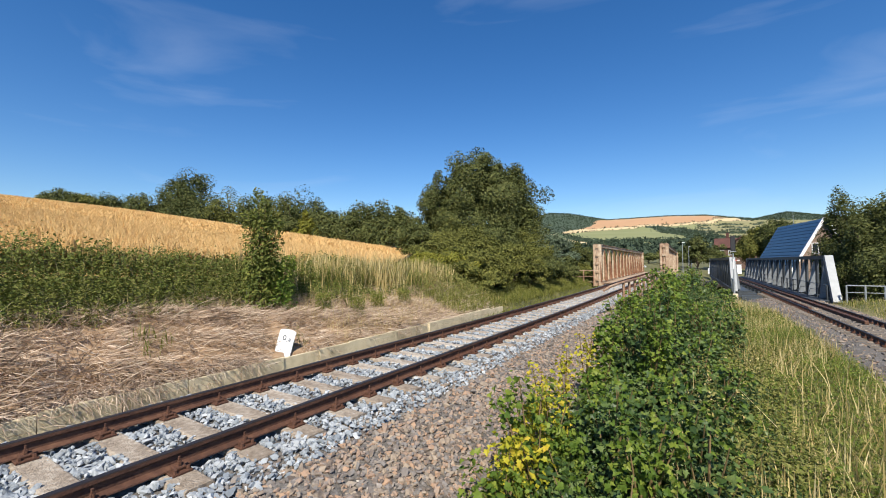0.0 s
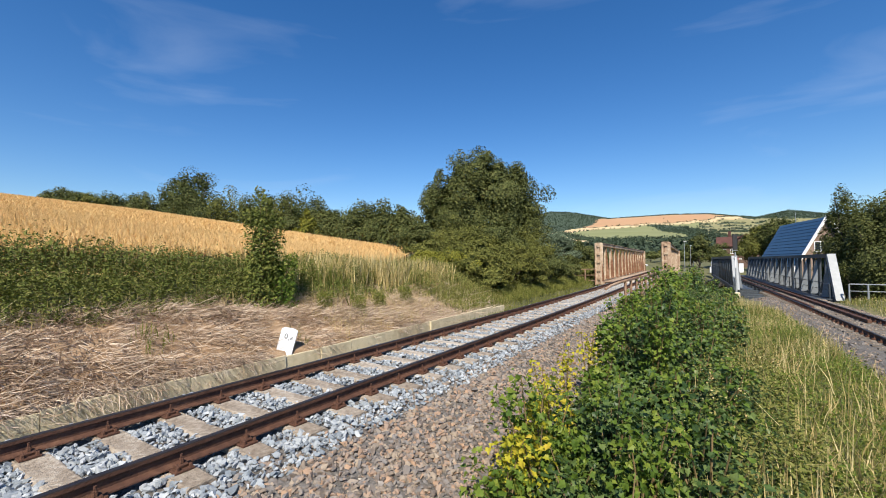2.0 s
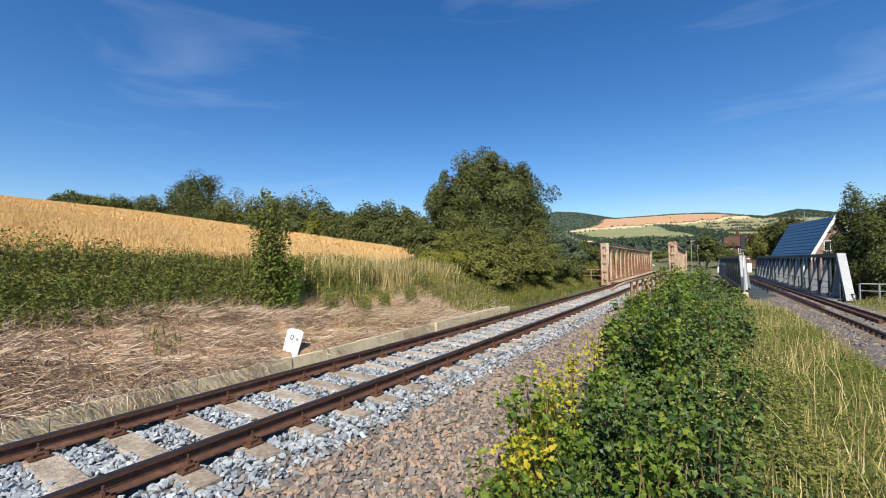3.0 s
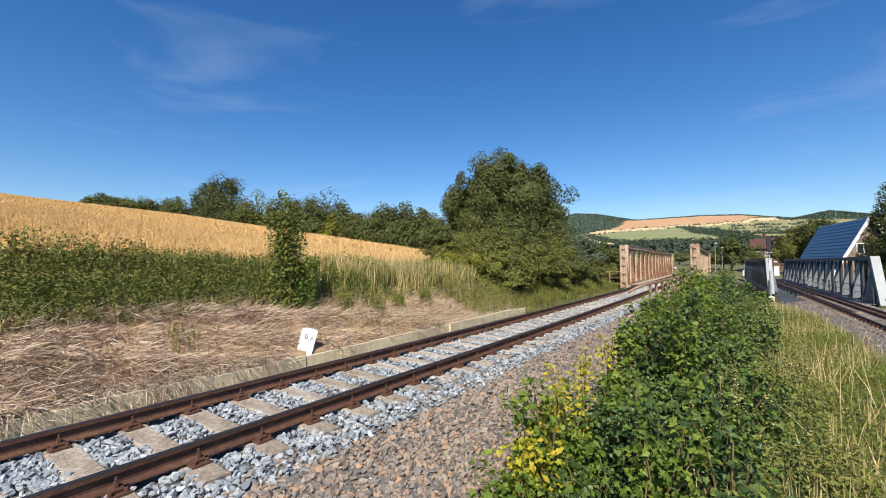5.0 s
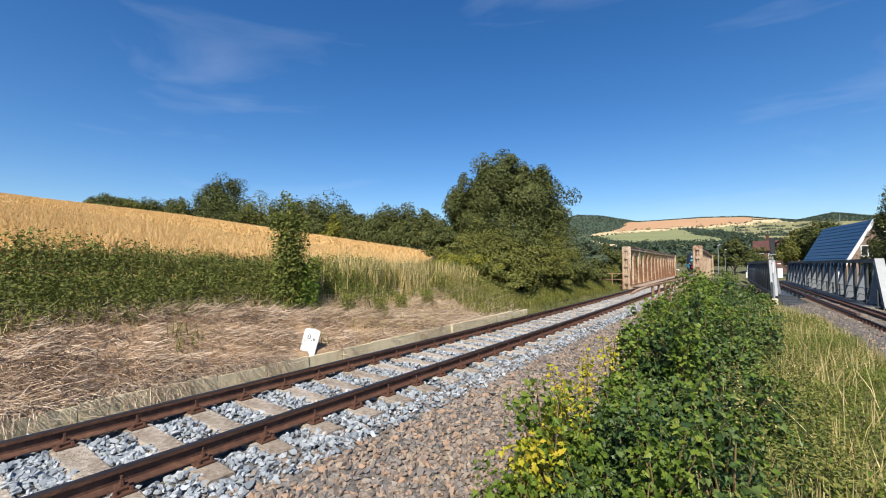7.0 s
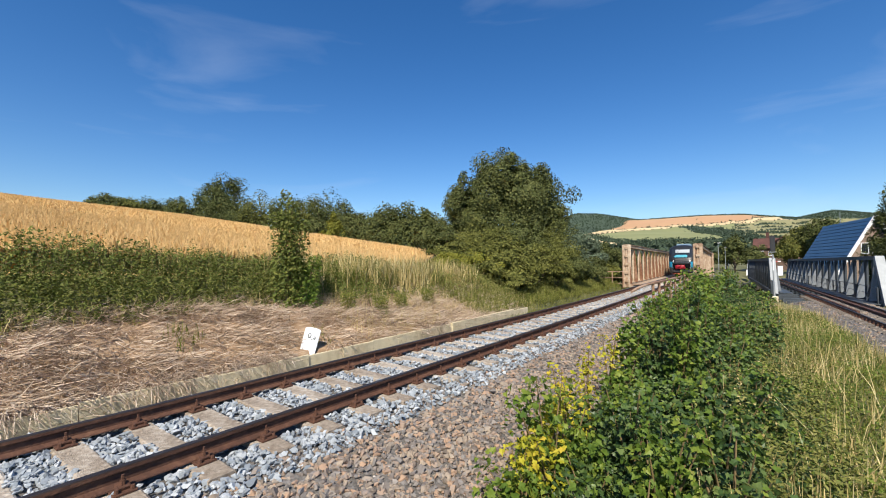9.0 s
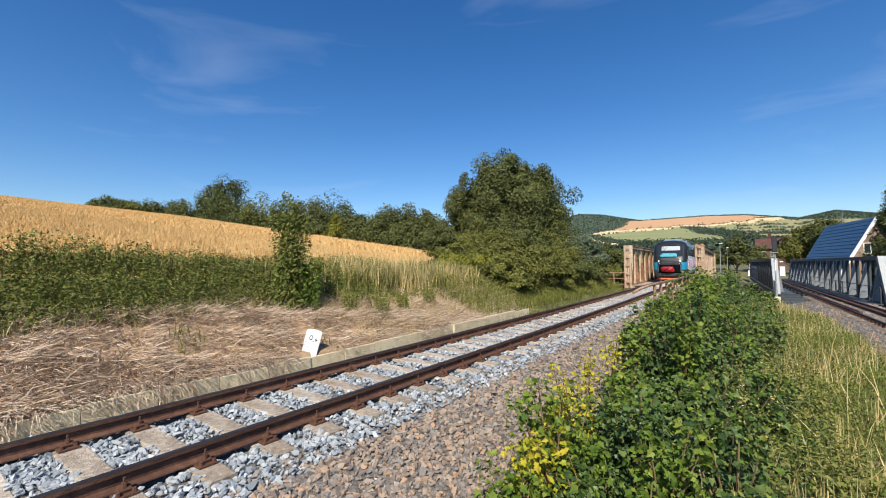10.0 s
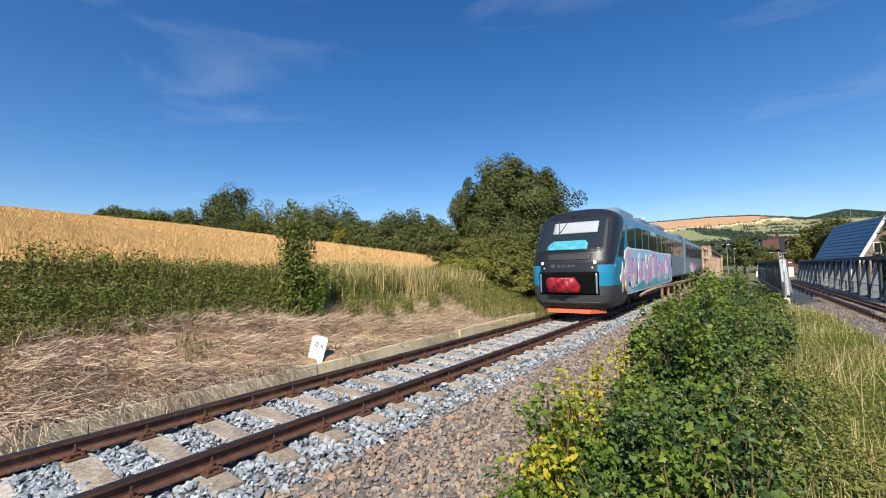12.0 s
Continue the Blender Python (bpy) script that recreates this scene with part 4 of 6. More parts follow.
M["spray_sky"] = material("spray_sky", [(0.28, 0.54, 0.76), (0.42, 0.66, 0.82)], 3, 0.5, 0, 0)

ZW = ([0.28, 0.45, 0.9, 1.2, 2.95, 3.1, 3.25, 3.4, 3.54, 3.64, 3.70], [1.20, 1.33, 1.40, 1.415, 1.415, 1.38, 1.29, 1.13, 0.86, 0.50, 0.04])
ZN = ([0.28, 0.45, 0.7, 1.25, 1.6, 1.95, 3.1, 3.4, 3.54, 3.70], [-0.16, -0.04, 0.0, -0.02, -0.08, -0.22, -1.08, -1.34, -1.66, -2.5])
NOSE, BOX = 0.85, 0.58


def side_at(z):
    return float(np.interp(z, *ZW))


def nose_at(z):
    return float(np.interp(z, *ZN))


def nose_by_x(x, z):
    """y of the front skin at x."""
    w = side_at(z)
    sn = min(1.0, abs(x) / w) ** (1 / BOX)
    return nose_at(z) - NOSE * (1 - math.sqrt(max(0.0, 1 - sn * sn)) ** BOX)


def side_by_y(y, z):
    """Half width of the skin at y."""
    back = (nose_at(z) - y) / NOSE
    if back >= 1:
        return side_at(z)
    cs = max(0.0, 1 - max(back, 0)) ** (1 / BOX)
    return side_at(z) * math.sqrt(max(0.0, 1 - cs * cs)) ** BOX


def coach(name, parent, label, y_from, long, with_nose):
    """The shell of one car, skinned level by level."""
    zs = np.concatenate([np.linspace(0.28, 3.0, 64), np.linspace(3.04, 3.70, 16)])
    phis = np.linspace(-90, 90, 91)
    ys = list(-np.concatenate([np.linspace(0.2, 6, 40), np.linspace(6.5, long - NOSE, 20)]))
    cols = []
    for z in zs:
        w, y0 = side_at(z), nose_at(z) if with_nose else 0.0
        ring = []
        for y in reversed(ys):
            ring.append((-w, min(y + y0 - NOSE if with_nose else y, y), z))
        for a in phis:
            sx = math.copysign(abs(math.sin(radians(a))) ** BOX, a)
            dep = NOSE * (1 - abs(math.cos(radians(a))) ** BOX) if with_nose else 0.0
            ring.append((w * sx, y0 - dep, z))
        for y in ys:
            ring.append((w, min(y + y0 - NOSE if with_nose else y, y), z))
        cols.append(ring)
    v = np.array(cols)
    n, k = v.shape[:2]
    v[:, :, 1] = np.maximum(v[:, :, 1], -long) + y_from
    i, j = np.meshgrid(np.arange(n - 1), np.arange(k - 1), indexing="ij")
    f = np.stack([i * k + j, i * k + j + 1, (i + 1) * k + j + 1, (i + 1) * k + j], -1).reshape(-1, 4)
    mid = v.reshape(-1, 3)[f].mean(1)
    x, y, z = mid[:, 0], mid[:, 1] - y_from, mid[:, 2]
    idx = np.full(len(f), 1)  # teal
    idx[(y < -11.0) | (not with_nose)] = 3
    idx[z > 3.02] = 2
    idx[z < 0.92] = 4
    if with_nose:
        dark = (y > -(0.52 + np.maximum(z - 1.5, 0) * 1.02)) & (z > 1.5) & (z < 3.25)
        dark |= (np.abs(x) < 0.98) & (y > -0.6) & (z > 0.9)
        dark |= (z >= 3.25) & (y > -2.35)
        idx[dark] = 0
    keep = (z > 0.86) | (y > -2.35) if with_nose else z > 0.86
    f, idx = f[keep], idx[keep]
    mats = [M[q] for q in ("coach_dark", "coach_blue", "coach_roof", "coach_silver", "coach_skirt")]
    ob = fast(name, v.reshape(-1, 3), f, mats, parent, True, idx)
    if label:
        tagged(ob, label)
    return ob


def skin_patch(name, parent, xs, zs, off, mat, label=""):
    """A panel lying on the front skin between x and z limits, off metres proud; xs may be a function of z."""
    bm = bmesh.new()
    n, m = 15, 9
    rows = []
    for j in range(m):
        z = zs[0] + (zs[1] - zs[0]) * j / (m - 1)
        x0, x1 = xs(z) if callable(xs) else xs
        rows.append([bm.verts.new((x, nose_by_x(x, z) + off, z)) for x in np.linspace(x0, x1, n)])
    for a, b in zip(rows, rows[1:]):
        for i in range(n - 1):
            bm.faces.new((a[i], b[i], b[i + 1], a[i + 1]))
    rim = [v for v in rows[0]] + [r[-1] for r in rows[1:]] + list(reversed(rows[-1][:-1])) + [r[0] for r in reversed(rows[1:-1])]
    inner = [bm.verts.new(v.co + Vector((0, -off - 0.03, 0))) for v in rim]
    for i in range(len(rim)):
        k = (i + 1) % len(rim)
        bm.faces.new((rim[i], rim[k], inner[k], inner[i]))
    bmesh.ops.recalc_face_normals(bm, faces=bm.faces)
    return part(name, bm, mat, parent, label, True)


def side_patch(name, parent, corners, side, off, mat, label="", y_from=0.0):
    """A panel on a side wall from a polygon of (y, z)."""
    bm = bmesh.new()
    outer = [bm.verts.new((side * ((side_by_y(y, z) if y_from == 0 else side_at(z)) + off), y, z)) for y, z in corners]
    inner = [bm.verts.new((v.co.x - side * (off + 0.02), v.co.y, v.co.z)) for v in outer]
    bm.faces.new(outer)
    k = len(corners)
    for i in range(k):
        bm.faces.new((outer[i], inner[i], inner[(i + 1) % k], outer[(i + 1) % k]))
    bmesh.ops.recalc_face_normals(bm, faces=bm.faces)
    bmesh.ops.triangulate(bm, faces=[f for f in bm.faces if len(f.verts) > 4])
    return part(name, bm, mat, parent, label)


def rect(y0, y1, z0, z1, cut=0.06):
    return [(y0 + cut, z0), (y1 - cut, z0), (y1, z0 + cut), (y1, z1 - cut), (y1 - cut, z1), (y0 + cut, z1), (y0, z1 - cut), (y0, z0 + cut)]


def oval(cy, cz, ry, rz, n=16, wob=0.0, seed=0):
    r = random.Random(seed)
    out = []
    for k in range(n):
        a = 2 * math.pi * k / n
        q = 1 + r.uniform(-wob, wob)
        out.append((cy + ry * q * math.cos(a), cz + rz * q * math.sin(a)))
    return out


CAR = 20.3


def build_train():
    tr = thing("railcar", "teal and dark grey two-car diesel railcar with sprayed side", "train")
    coach("front_car", tr, "teal car with a dark grey nose", 0.0, CAR, True)
    coach("rear_car", tr, "silver-grey trailing car", -CAR - 0.9, CAR, False)
    bm = bmesh.new()
    for k in range(7):
        box(bm, (2.5 - 0.14 * (k % 2), 0.14, 2.9), (0, -CAR + 0.02 - 0.14 * k, 1.95), bevel=0.04)
    part("gangway_bellows", bm, M["black"], tr)
    # front
    skin_patch("windscreen", tr, lambda z: (-1.24 + 0.06 * (z - 2), 1.24 - 0.06 * (z - 2)), (1.92, 3.06), 0.006, M["glass"], "dark windscreen")
    # pale panel just proud of the windscreen's upper part
    skin_patch("destination_blind", tr, (-0.86, 0.70), (2.56, 2.96), 0.014, M["blind"], "pale panel across the upper windscreen")
    cloth = skin_patch("cloth", tr, lambda z: (-0.62 + 0.9 * max(0.0, z - 2.2), 0.78 - 1.1 * max(0.0, z - 2.14) - 0.5 * max(0.0, 2.06 - z)), (2.0, 2.31), 0.05, M["cloth"], "crumpled cyan cloth")
    for v in cloth.data.vertices:
        v.co.y += 0.025 * math.sin(v.co.x * 17 + v.co.z * 9) * math.cos(v.co.z * 23)
    skin_patch("display_band", tr, (-0.78, 0.78), (1.66, 1.86), 0.008, M["black"])
    # flat panel on the skin; its black paints the shade of a recess
    skin_patch("grille", tr, (-1.02, 1.02), (0.70, 1.28), 0.010, M["opening"], "black panel painted as the shaded coupler recess")
    tarp = skin_patch("coupler_cover", tr, lambda z: (-0.34 - 0.10 * math.sin(z * 9), 0.70 - 0.35 * max(0.0, 1.0 - z) - 0.9 * max(0.0, z - 1.02)), (0.76, 1.14), 0.10, M["tarp"], "red tarpaulin over the coupler")
    for v in tarp.data.vertices:
        bulge = max(0.0, 1 - ((v.co.x - 0.18) / 0.6) ** 2) * max(0.0, 1 - ((v.co.z - 1.0) / 0.32) ** 2)
        v.co.y += 0.22 * bulge + 0.06 * bulge * math.sin(v.co.x * 13 + v.co.z * 17) + 0.03 * bulge * math.sin(v.co.x * 31 - v.co.z * 23)
    for x in (-0.95, 0.95):
        skin_patch("bumper_post", tr, (x - 0.025, x + 0.025), (0.72, 1.24), 0.03, M["coach_silver"])
        bm = bmesh.new()
        bmesh.ops.create_uvsphere(bm, u_segments=14, v_segments=8, radius=0.065, matrix=Matrix.Translation((x * 0.93, nose_by_x(x * 0.93, 1.56) - 0.02, 1.56)) @ Matrix.Diagonal((1, 0.5, 1, 1)))
        part("headlamp", bm, M["lamp"], tr, "lit round headlamp", True)
        bm = bmesh.new()
        bmesh.ops.create_uvsphere(bm, u_segments=12, v_segments=6, radius=0.035, matrix=Matrix.Translation((x * 0.86, nose_by_x(x * 0.86, 1.4) - 0.01, 1.40)) @ Matrix.Diagonal((1, 0.5, 1, 1)))
        part("marker_lamp", bm, M["white"], tr, "", True)
    # operator's emblem as plain bars
    for k, (x, w, h) in enumerate(((0.50, 0.16, 0.13), (0.30, 0.12, 0.09), (0.16, 0.09, 0.09), (0.06, 0.05, 0.12), (-0.06, 0.12, 0.09), (-0.21, 0.12, 0.09))):
        skin_patch("emblem_bar", tr, (x - w / 2, x + w / 2), (1.46 - h / 2, 1.46 + h / 2), 0.007, M["coach_skirt"])
    skin_patch("plough_top", tr, (-1.05, 1.05), (0.40, 0.48), 0.03, M["coach_skirt"])
    bm = bmesh.new()
    vs = [(-1.1, -0.55, 0.13), (1.1, -0.55, 0.13), (0.7, 0.0, 0.13), (-0.7, 0.0, 0.13), (-1.1, -0.6, 0.25), (1.1, -0.6, 0.25), (0.75, -0.1, 0.25), (-0.75, -0.1, 0.25)]
    q = [bm.verts.new(c) for c in vs]
    for f in ((3, 2, 1, 0), (4, 5, 6, 7), (0, 1, 5, 4), (1, 2, 6, 5), (2, 3, 7, 6), (3, 0, 4, 7)):
        bm.faces.new([q[i] for i in f])
    bmesh.ops.recalc_face_normals(bm, faces=bm.faces)
    part("snow_plough", bm, M["orange"], tr, "orange snow plough")
    bm = bmesh.new()
    beam(bm, (0.55, nose_by_x(0.5, 3.08) + 0.05, 3.08), (0.42, nose_by_x(0.4, 2.42) + 0.03, 2.42), 0.02, 0.02)
    beam(bm, (0.1, nose_by_x(0.1, 3.25) + 0.05, 3.25), (0.44, nose_by_x(0.4, 2.6) + 0.03, 2.6), 0.025, 0.02)
    beam(bm, (0.0, nose_by_x(0.0, 3.36) + 0.04, 3.34), (0.12, nose_by_x(0.1, 3.2) + 0.06, 3.2), 0.09, 0.05)
    part("wiper", bm, M["black"], tr)
    # sides
    for side in (-1, 1):
        side_patch("cab_window", tr, [(-0.98, 1.76), (-1.78, 1.76), (-2.28, 2.88), (-2.22, 2.95), (-2.06, 2.95)], side, 0.008, M["glass"])
        line = [(-0.56, 1.46), (-0.64, 1.40), (-2.36, 3.06), (-2.26, 3.08)]
        side_patch("accent_stripe", tr, line, side, 0.005, M["spray_sky"])
        y = -2.55
        k = 0
        while y > -CAR + 1.2:
            wide = 1.25 if k % 4 != 3 else 0.62
            side_patch("window", tr, rect(y - wide, y, 1.98, 2.92), side, 0.006, M["glass"])
            side_patch("pillar", tr, rect(y - wide - 0.17, y - wide - 0.03, 1.98, 2.92, 0.01), side, 0.004, M["coach_blue"] if k < 5 else M["coach_silver"])
            y -= wide + 0.2
            k += 1
        for y in (-7.4, -12.9):
            for d in (0.0, 0.72):
                side_patch("door", tr, rect(y - d - 0.68, y - d, 0.9, 2.95, 0.03), side, 0.0070, M["coach_silver"] if y < -10 else M["spray_sky"])
                side_patch("door_glass", tr, rect(y - d - 0.58, y - d - 0.1, 1.3, 2.8, 0.05), side, 0.0082, M["glass"])
        y = -CAR - 2.0
        while y > -2 * CAR + 0.5:
            side_patch("window", tr, rect(y - 1.3, y, 1.98, 2.92), side, 0.006, M["glass"], "", -CAR)
            y -= 1.6
        side_patch("door", tr, rect(-CAR - 7.2, -CAR - 5.8, 0.9, 2.95, 0.03), side, 0.0070, M["coach_silver"], "", -CAR)
    # sprayed paint on the side towards the second line: outline, ground, round letter-like blobs
    L = -1
    ground = [(-2.5, 0.62), (-13.6, 0.70), (-13.85, 0.9), (-13.9, 2.2), (-13.6, 2.32), (-9.0, 2.30), (-7.0, 2.36), (-3.1, 2.34), (-2.5, 2.36), (-2.0, 2.2), (-1.9, 1.9), (-2.05, 1.7), (-1.85, 1.45), (-2.0, 1.1), (-2.3, 0.95)]
    side_patch("sprayed_paint", tr, ground, L, 0.0095, M["spray_white"], "white outline of sprayed paint")
    side_patch("sprayed_paint", tr, [(-7.9 + (y + 7.9) * 0.988, 1.49 + (z - 1.49) * 0.93) for y, z in ground], L, 0.0105, M["spray_sky"], "pale blue ground of sprayed paint")
    side_patch("sprayed_paint", tr, [(-3.4, 0.72), (-13.3, 0.80), (-13.6, 1.25), (-11.6, 1.18), (-9.4, 1.42), (-7.6, 1.1), (-4.2, 1.0)], L, 0.0115, M["spray_teal"], "teal foot of sprayed paint")
    tones = ["spray_pink", "spray_lilac", "spray_pink", "spray_white", "spray_lilac", "spray_peach", "spray_pink", "spray_sky"]
    rnd = random.Random(12)
    for k in range(46):
        y, z = rnd.uniform(-13.2, -2.6), rnd.uniform(1.05, 2.1)
        ry, rz = rnd.uniform(0.18, 0.5), rnd.uniform(0.15, 0.42)
        z = min(max(z, 0.78 + rz), 2.25 - rz)
        side_patch("sprayed_paint", tr, oval(y, z, ry, rz, 14, 0.18, k), L, 0.0125 + 0.00008 * k, M[rnd.choice(tones)])
    y = -2.7
    k = 0
    while y > -12.9:
        wide = rnd.uniform(0.28, 0.46)
        lean = rnd.uniform(-0.3, 0.3)
        z0, z1 = rnd.uniform(0.82, 1.25), rnd.uniform(1.85, 2.2)
        mid = rnd.uniform(-0.2, 0.2)
        side_patch("sprayed_paint", tr, [(y, z0), (y - wide, z0 + 0.06), (y - wide + mid, (z0 + z1) / 2), (y - wide + lean, z1), (y + lean, z1 - 0.05), (y + mid + 0.05, (z0 + z1) / 2)], L, 0.0168 + 0.0001 * k, M[("spray_lilac", "spray_pink", "spray_white", "spray_pink", "spray_lilac")[k % 5]])
        y -= wide + rnd.uniform(0.25, 0.5)
        k += 1
    for k in range(4):
        side_patch("sprayed_paint", tr, oval(-2.15 - 0.08 * k, 0.95 + 0.36 * k, 0.24, 0.2, 12, 0.12, 70 + k), L, 0.0205 + 0.0004 * k, M[("spray_peach", "spray_pink")[k % 2]])
    for r, q in ((0.34, "spray_white"), (0.28, "spray_peach")):
        side_patch("sprayed_paint", tr, oval(-1.62, 1.25, r * 0.55, r * 1.5, 12, 0.12, 9), L, 0.0095 + (0.34 - r) * 0.03, M[q])
        side_patch("sprayed_paint", tr, oval(-1.62, 1.25, r * 1.2, r * 0.55, 12, 0.12, 10), L, 0.0100 + (0.34 - r) * 0.03, M[q])
    side_patch("sprayed_paint", tr, oval(-1.62, 1.25, 0.12, 0.12, 10, 0.1, 11), L, 0.0135, M["spray_pink"])
    side_patch("sprayed_paint", tr, oval(-CAR - 6.5, 1.35, 2.4, 0.6, 14, 0.15, 12), L, 0.010, M["spray_pink"], "", -CAR)
    side_patch("sprayed_paint", tr, oval(-CAR - 5.9, 1.25, 1.4, 0.4, 14, 0.15, 13), L, 0.012, M["spray_white"], "", -CAR)
    # roof gear
    for y, long, high in ((-5.4, 2.8, 0.24), (-9.6, 2.4, 0.2), (-14.5, 3.0, 0.26), (-CAR - 4.5, 2.4, 0.3), (-CAR - 9, 2.4, 0.26)):
        bm = bmesh.new()
        box(bm, (1.7, long, high + 0.2), (0, y, 3.55 + high / 2), bevel=0.13)
        part("roof_unit", bm, M["coach_roof"] if y < -6 else M["coach_silver"], tr)
    bm = bmesh.new()
    tube(bm, [(-0.7, -9.4, 3.4), (-0.72, -9.4, 3.8), (-0.85, -9.5, 3.95)], [0.06, 0.06, 0.05], 8)
    part("exhaust", bm, M["grey_steel"], tr)
    # running gear
    sets = []
    for y in (-3.4, -5.3, -CAR + 0.5, -CAR - 1.4, -2 * CAR + 4.6, -2 * CAR + 2.7):
        bm = bmesh.new()
        for x in (-0.75, 0.75):
            bmesh.ops.create_cone(bm, cap_ends=True, segments=24, radius1=0.40, radius2=0.39, depth=0.13, matrix=Matrix.Translation((x, 0, 0)) @ Matrix.Rotation(radians(90), 4, "Y"))
            box(bm, (0.15, 0.5, 0.07), (x, 0, 0))
        bmesh.ops.create_cone(bm, cap_ends=True, segments=10, radius1=0.09, radius2=0.09, depth=1.5, matrix=Matrix.Rotation(radians(90), 4, "Y"))
        ws = part("wheelset", bm, M["fastening"], tr)
        ws.location = (0, y, 0.40)
        sets.append((ws, y))
    for y in (-4.35, -CAR - 0.45, -2 * CAR + 3.65):
        bm = bmesh.new()
        for x in (-1.0, 1.0):
            box(bm, (0.12, 2.9, 0.22), (x, y, 0.52), bevel=0.03)
            for d in (-0.95, 0.95):
                box(bm, (0.2, 0.34, 0.34), (x, y + d, 0.42), bevel=0.04)
            for d in (-0.2, 0.2):
                bmesh.ops.create_cone(bm, cap_ends=True, segments=10, radius1=0.11, radius2=0.11, depth=0.4, matrix=Matrix.Translation((x * 1.04, y + d, 0.62)))
        box(bm, (2.0, 0.4, 0.2), (0, y, 0.55), bevel=0.03)
        part("bogie_frame", bm, M["coach_skirt"], tr)
    for y, long in ((-9.5, 5.0), (-15.0, 3.2), (-CAR - 9, 8.0)):
        bm = bmesh.new()
        box(bm, (2.3, long, 0.5), (0, y, 0.55), bevel=0.05)
        part("underframe_box", bm, M["coach_skirt"], tr)
    # body heights over the rail, as this class of railcar stands
    for ob in tr.children:
        if ob.type == "MESH" and ob.name.split(".")[0] not in ("wheelset", "bogie_frame", "underframe_box", "snow_plough", "sprayed_paint"):
            for v in ob.data.vertices:
                v.co.z = float(np.interp(v.co.z, [0.2, 0.7, 1.28, 1.56, 1.95, 3.06, 3.70, 4.1], [0.2, 0.74, 1.50, 1.80, 2.20, 3.36, 3.90, 4.3]))
    return tr, sets


railcar, wheelsets = build_train()
SPEED = 15.0


def railcar_pose(t):
    s = -20.3 + SPEED * (12.0 - t)
    a, b = at_line(s, 0), at_line(s + 12.0, 0)
    d = a - b
    return Matrix.Translation((a.x, a.y, 0.0)) @ Matrix.Rotation(math.atan2(-d.x, d.y), 4, "Z")


def motions():
    walk(railcar, [(k * 0.5, railcar_pose(k * 0.5)) for k in range(25)])
    for ws, y in wheelsets:
        walk(ws, [(k / 30, Matrix.Translation((0, y, 0.40)) @ Matrix.Rotation(-SPEED * k / 30 / 0.40, 4, "X")) for k in range(361)])

# ---- plants ----


def leaf_shape(wide=0.5, fold=0.12):
    """A folded pointed leaf along +y: two triangles a side."""
    v = [(0, 0, 0), (-wide / 2, 0.45, fold), (0, 1, 0), (wide / 2, 0.45, fold)]
    return v, [(0, 2, 1), (0, 3, 2)]


def maple_shape():
    """A five-lobed leaf along +y about its stalk."""
    rim = [(0.04, -0.02), (0.28, -0.10), (0.50, 0.08), (0.37, 0.19), (0.54, 0.50), (0.31, 0.52), (0.0, 1.0)]
    out = [(0.0, 0.02)] + rim
    left = [(-x, y) for x, y in reversed(rim[:-1])]
    pts = rim + left
    v = [(0.0, 0.22, 0.0)] + [(x, y, 0.16 * abs(x) * 2 - 0.22 * y * y) for x, y in pts]
    n = len(pts)
    return v, [(0, 1 + k, 1 + (k + 1) % n) for k in range(n)]


def blade_shape(bow=0.35, wide=0.03):
    """An upright grass blade that bows over, of unit height."""
    v = []
    for h in (0, 0.55):
        v += [(-wide, bow * h * h, h), (wide, bow * h * h, h)]
    v.append((0, bow, 1.0))
    return v, [(0, 1, 3), (0, 3, 2), (2, 3, 4)]


def ear_shape():
    """The ripe top of a wheat stalk: two crossed slim leaves."""
    v = [(0, 0, 0.62), (-0.022, 0.03, 0.93), (0.022, 0.03, 0.93), (0, 0.10, 1.12), (0, 0.008, 0.93), (0, 0.052, 0.93)]
    return v, [(0, 2, 1), (1, 2, 3), (0, 5, 4), (4, 5, 3)]


def facing(normals, rnd):
    """Turns that lay a leaf's +z along the normals, with a random heading."""
    n = normals / np.linalg.norm(normals, axis=1, keepdims=True)
    a = rnd.normal(size=n.shape)
    x = np.cross(a, n)
    x /= np.linalg.norm(x, axis=1, keepdims=True) + 1e-9
    return np.stack([x, np.cross(n, x), n], -1)


def crown_points(rnd, n, clumps, size, ragged=0.25):
    """Leaf places and outward ways in an uneven crown of unit radii, built of clumps."""
    d = rnd.normal(size=(clumps, 3))
    d /= np.linalg.norm(d, axis=1, keepdims=True)
    d[:, 2] = np.where(d[:, 2] < -0.55, -d[:, 2], d[:, 2])
    rad = rnd.uniform(0.12, 1.0, clumps) ** 0.5 * (1 + rnd.normal(0, ragged * 0.35, clumps))
    cen = d * (rad - size * 0.55)[:, None]
    which = rnd.randint(0, clumps, n)
    e = rnd.normal(size=(n, 3))
    e /= np.linalg.norm(e, axis=1, keepdims=True)
    reach = size * rnd.uniform(0.15, 1.0, n) ** 0.45 * rnd.uniform(0.6, 1.25, clumps)[which]
    pts = cen[which] + e * reach[:, None] * [1, 1, 0.9]
    return pts, e * 0.8 + d[which] * 0.5 + [0, 0, 0.35], cen


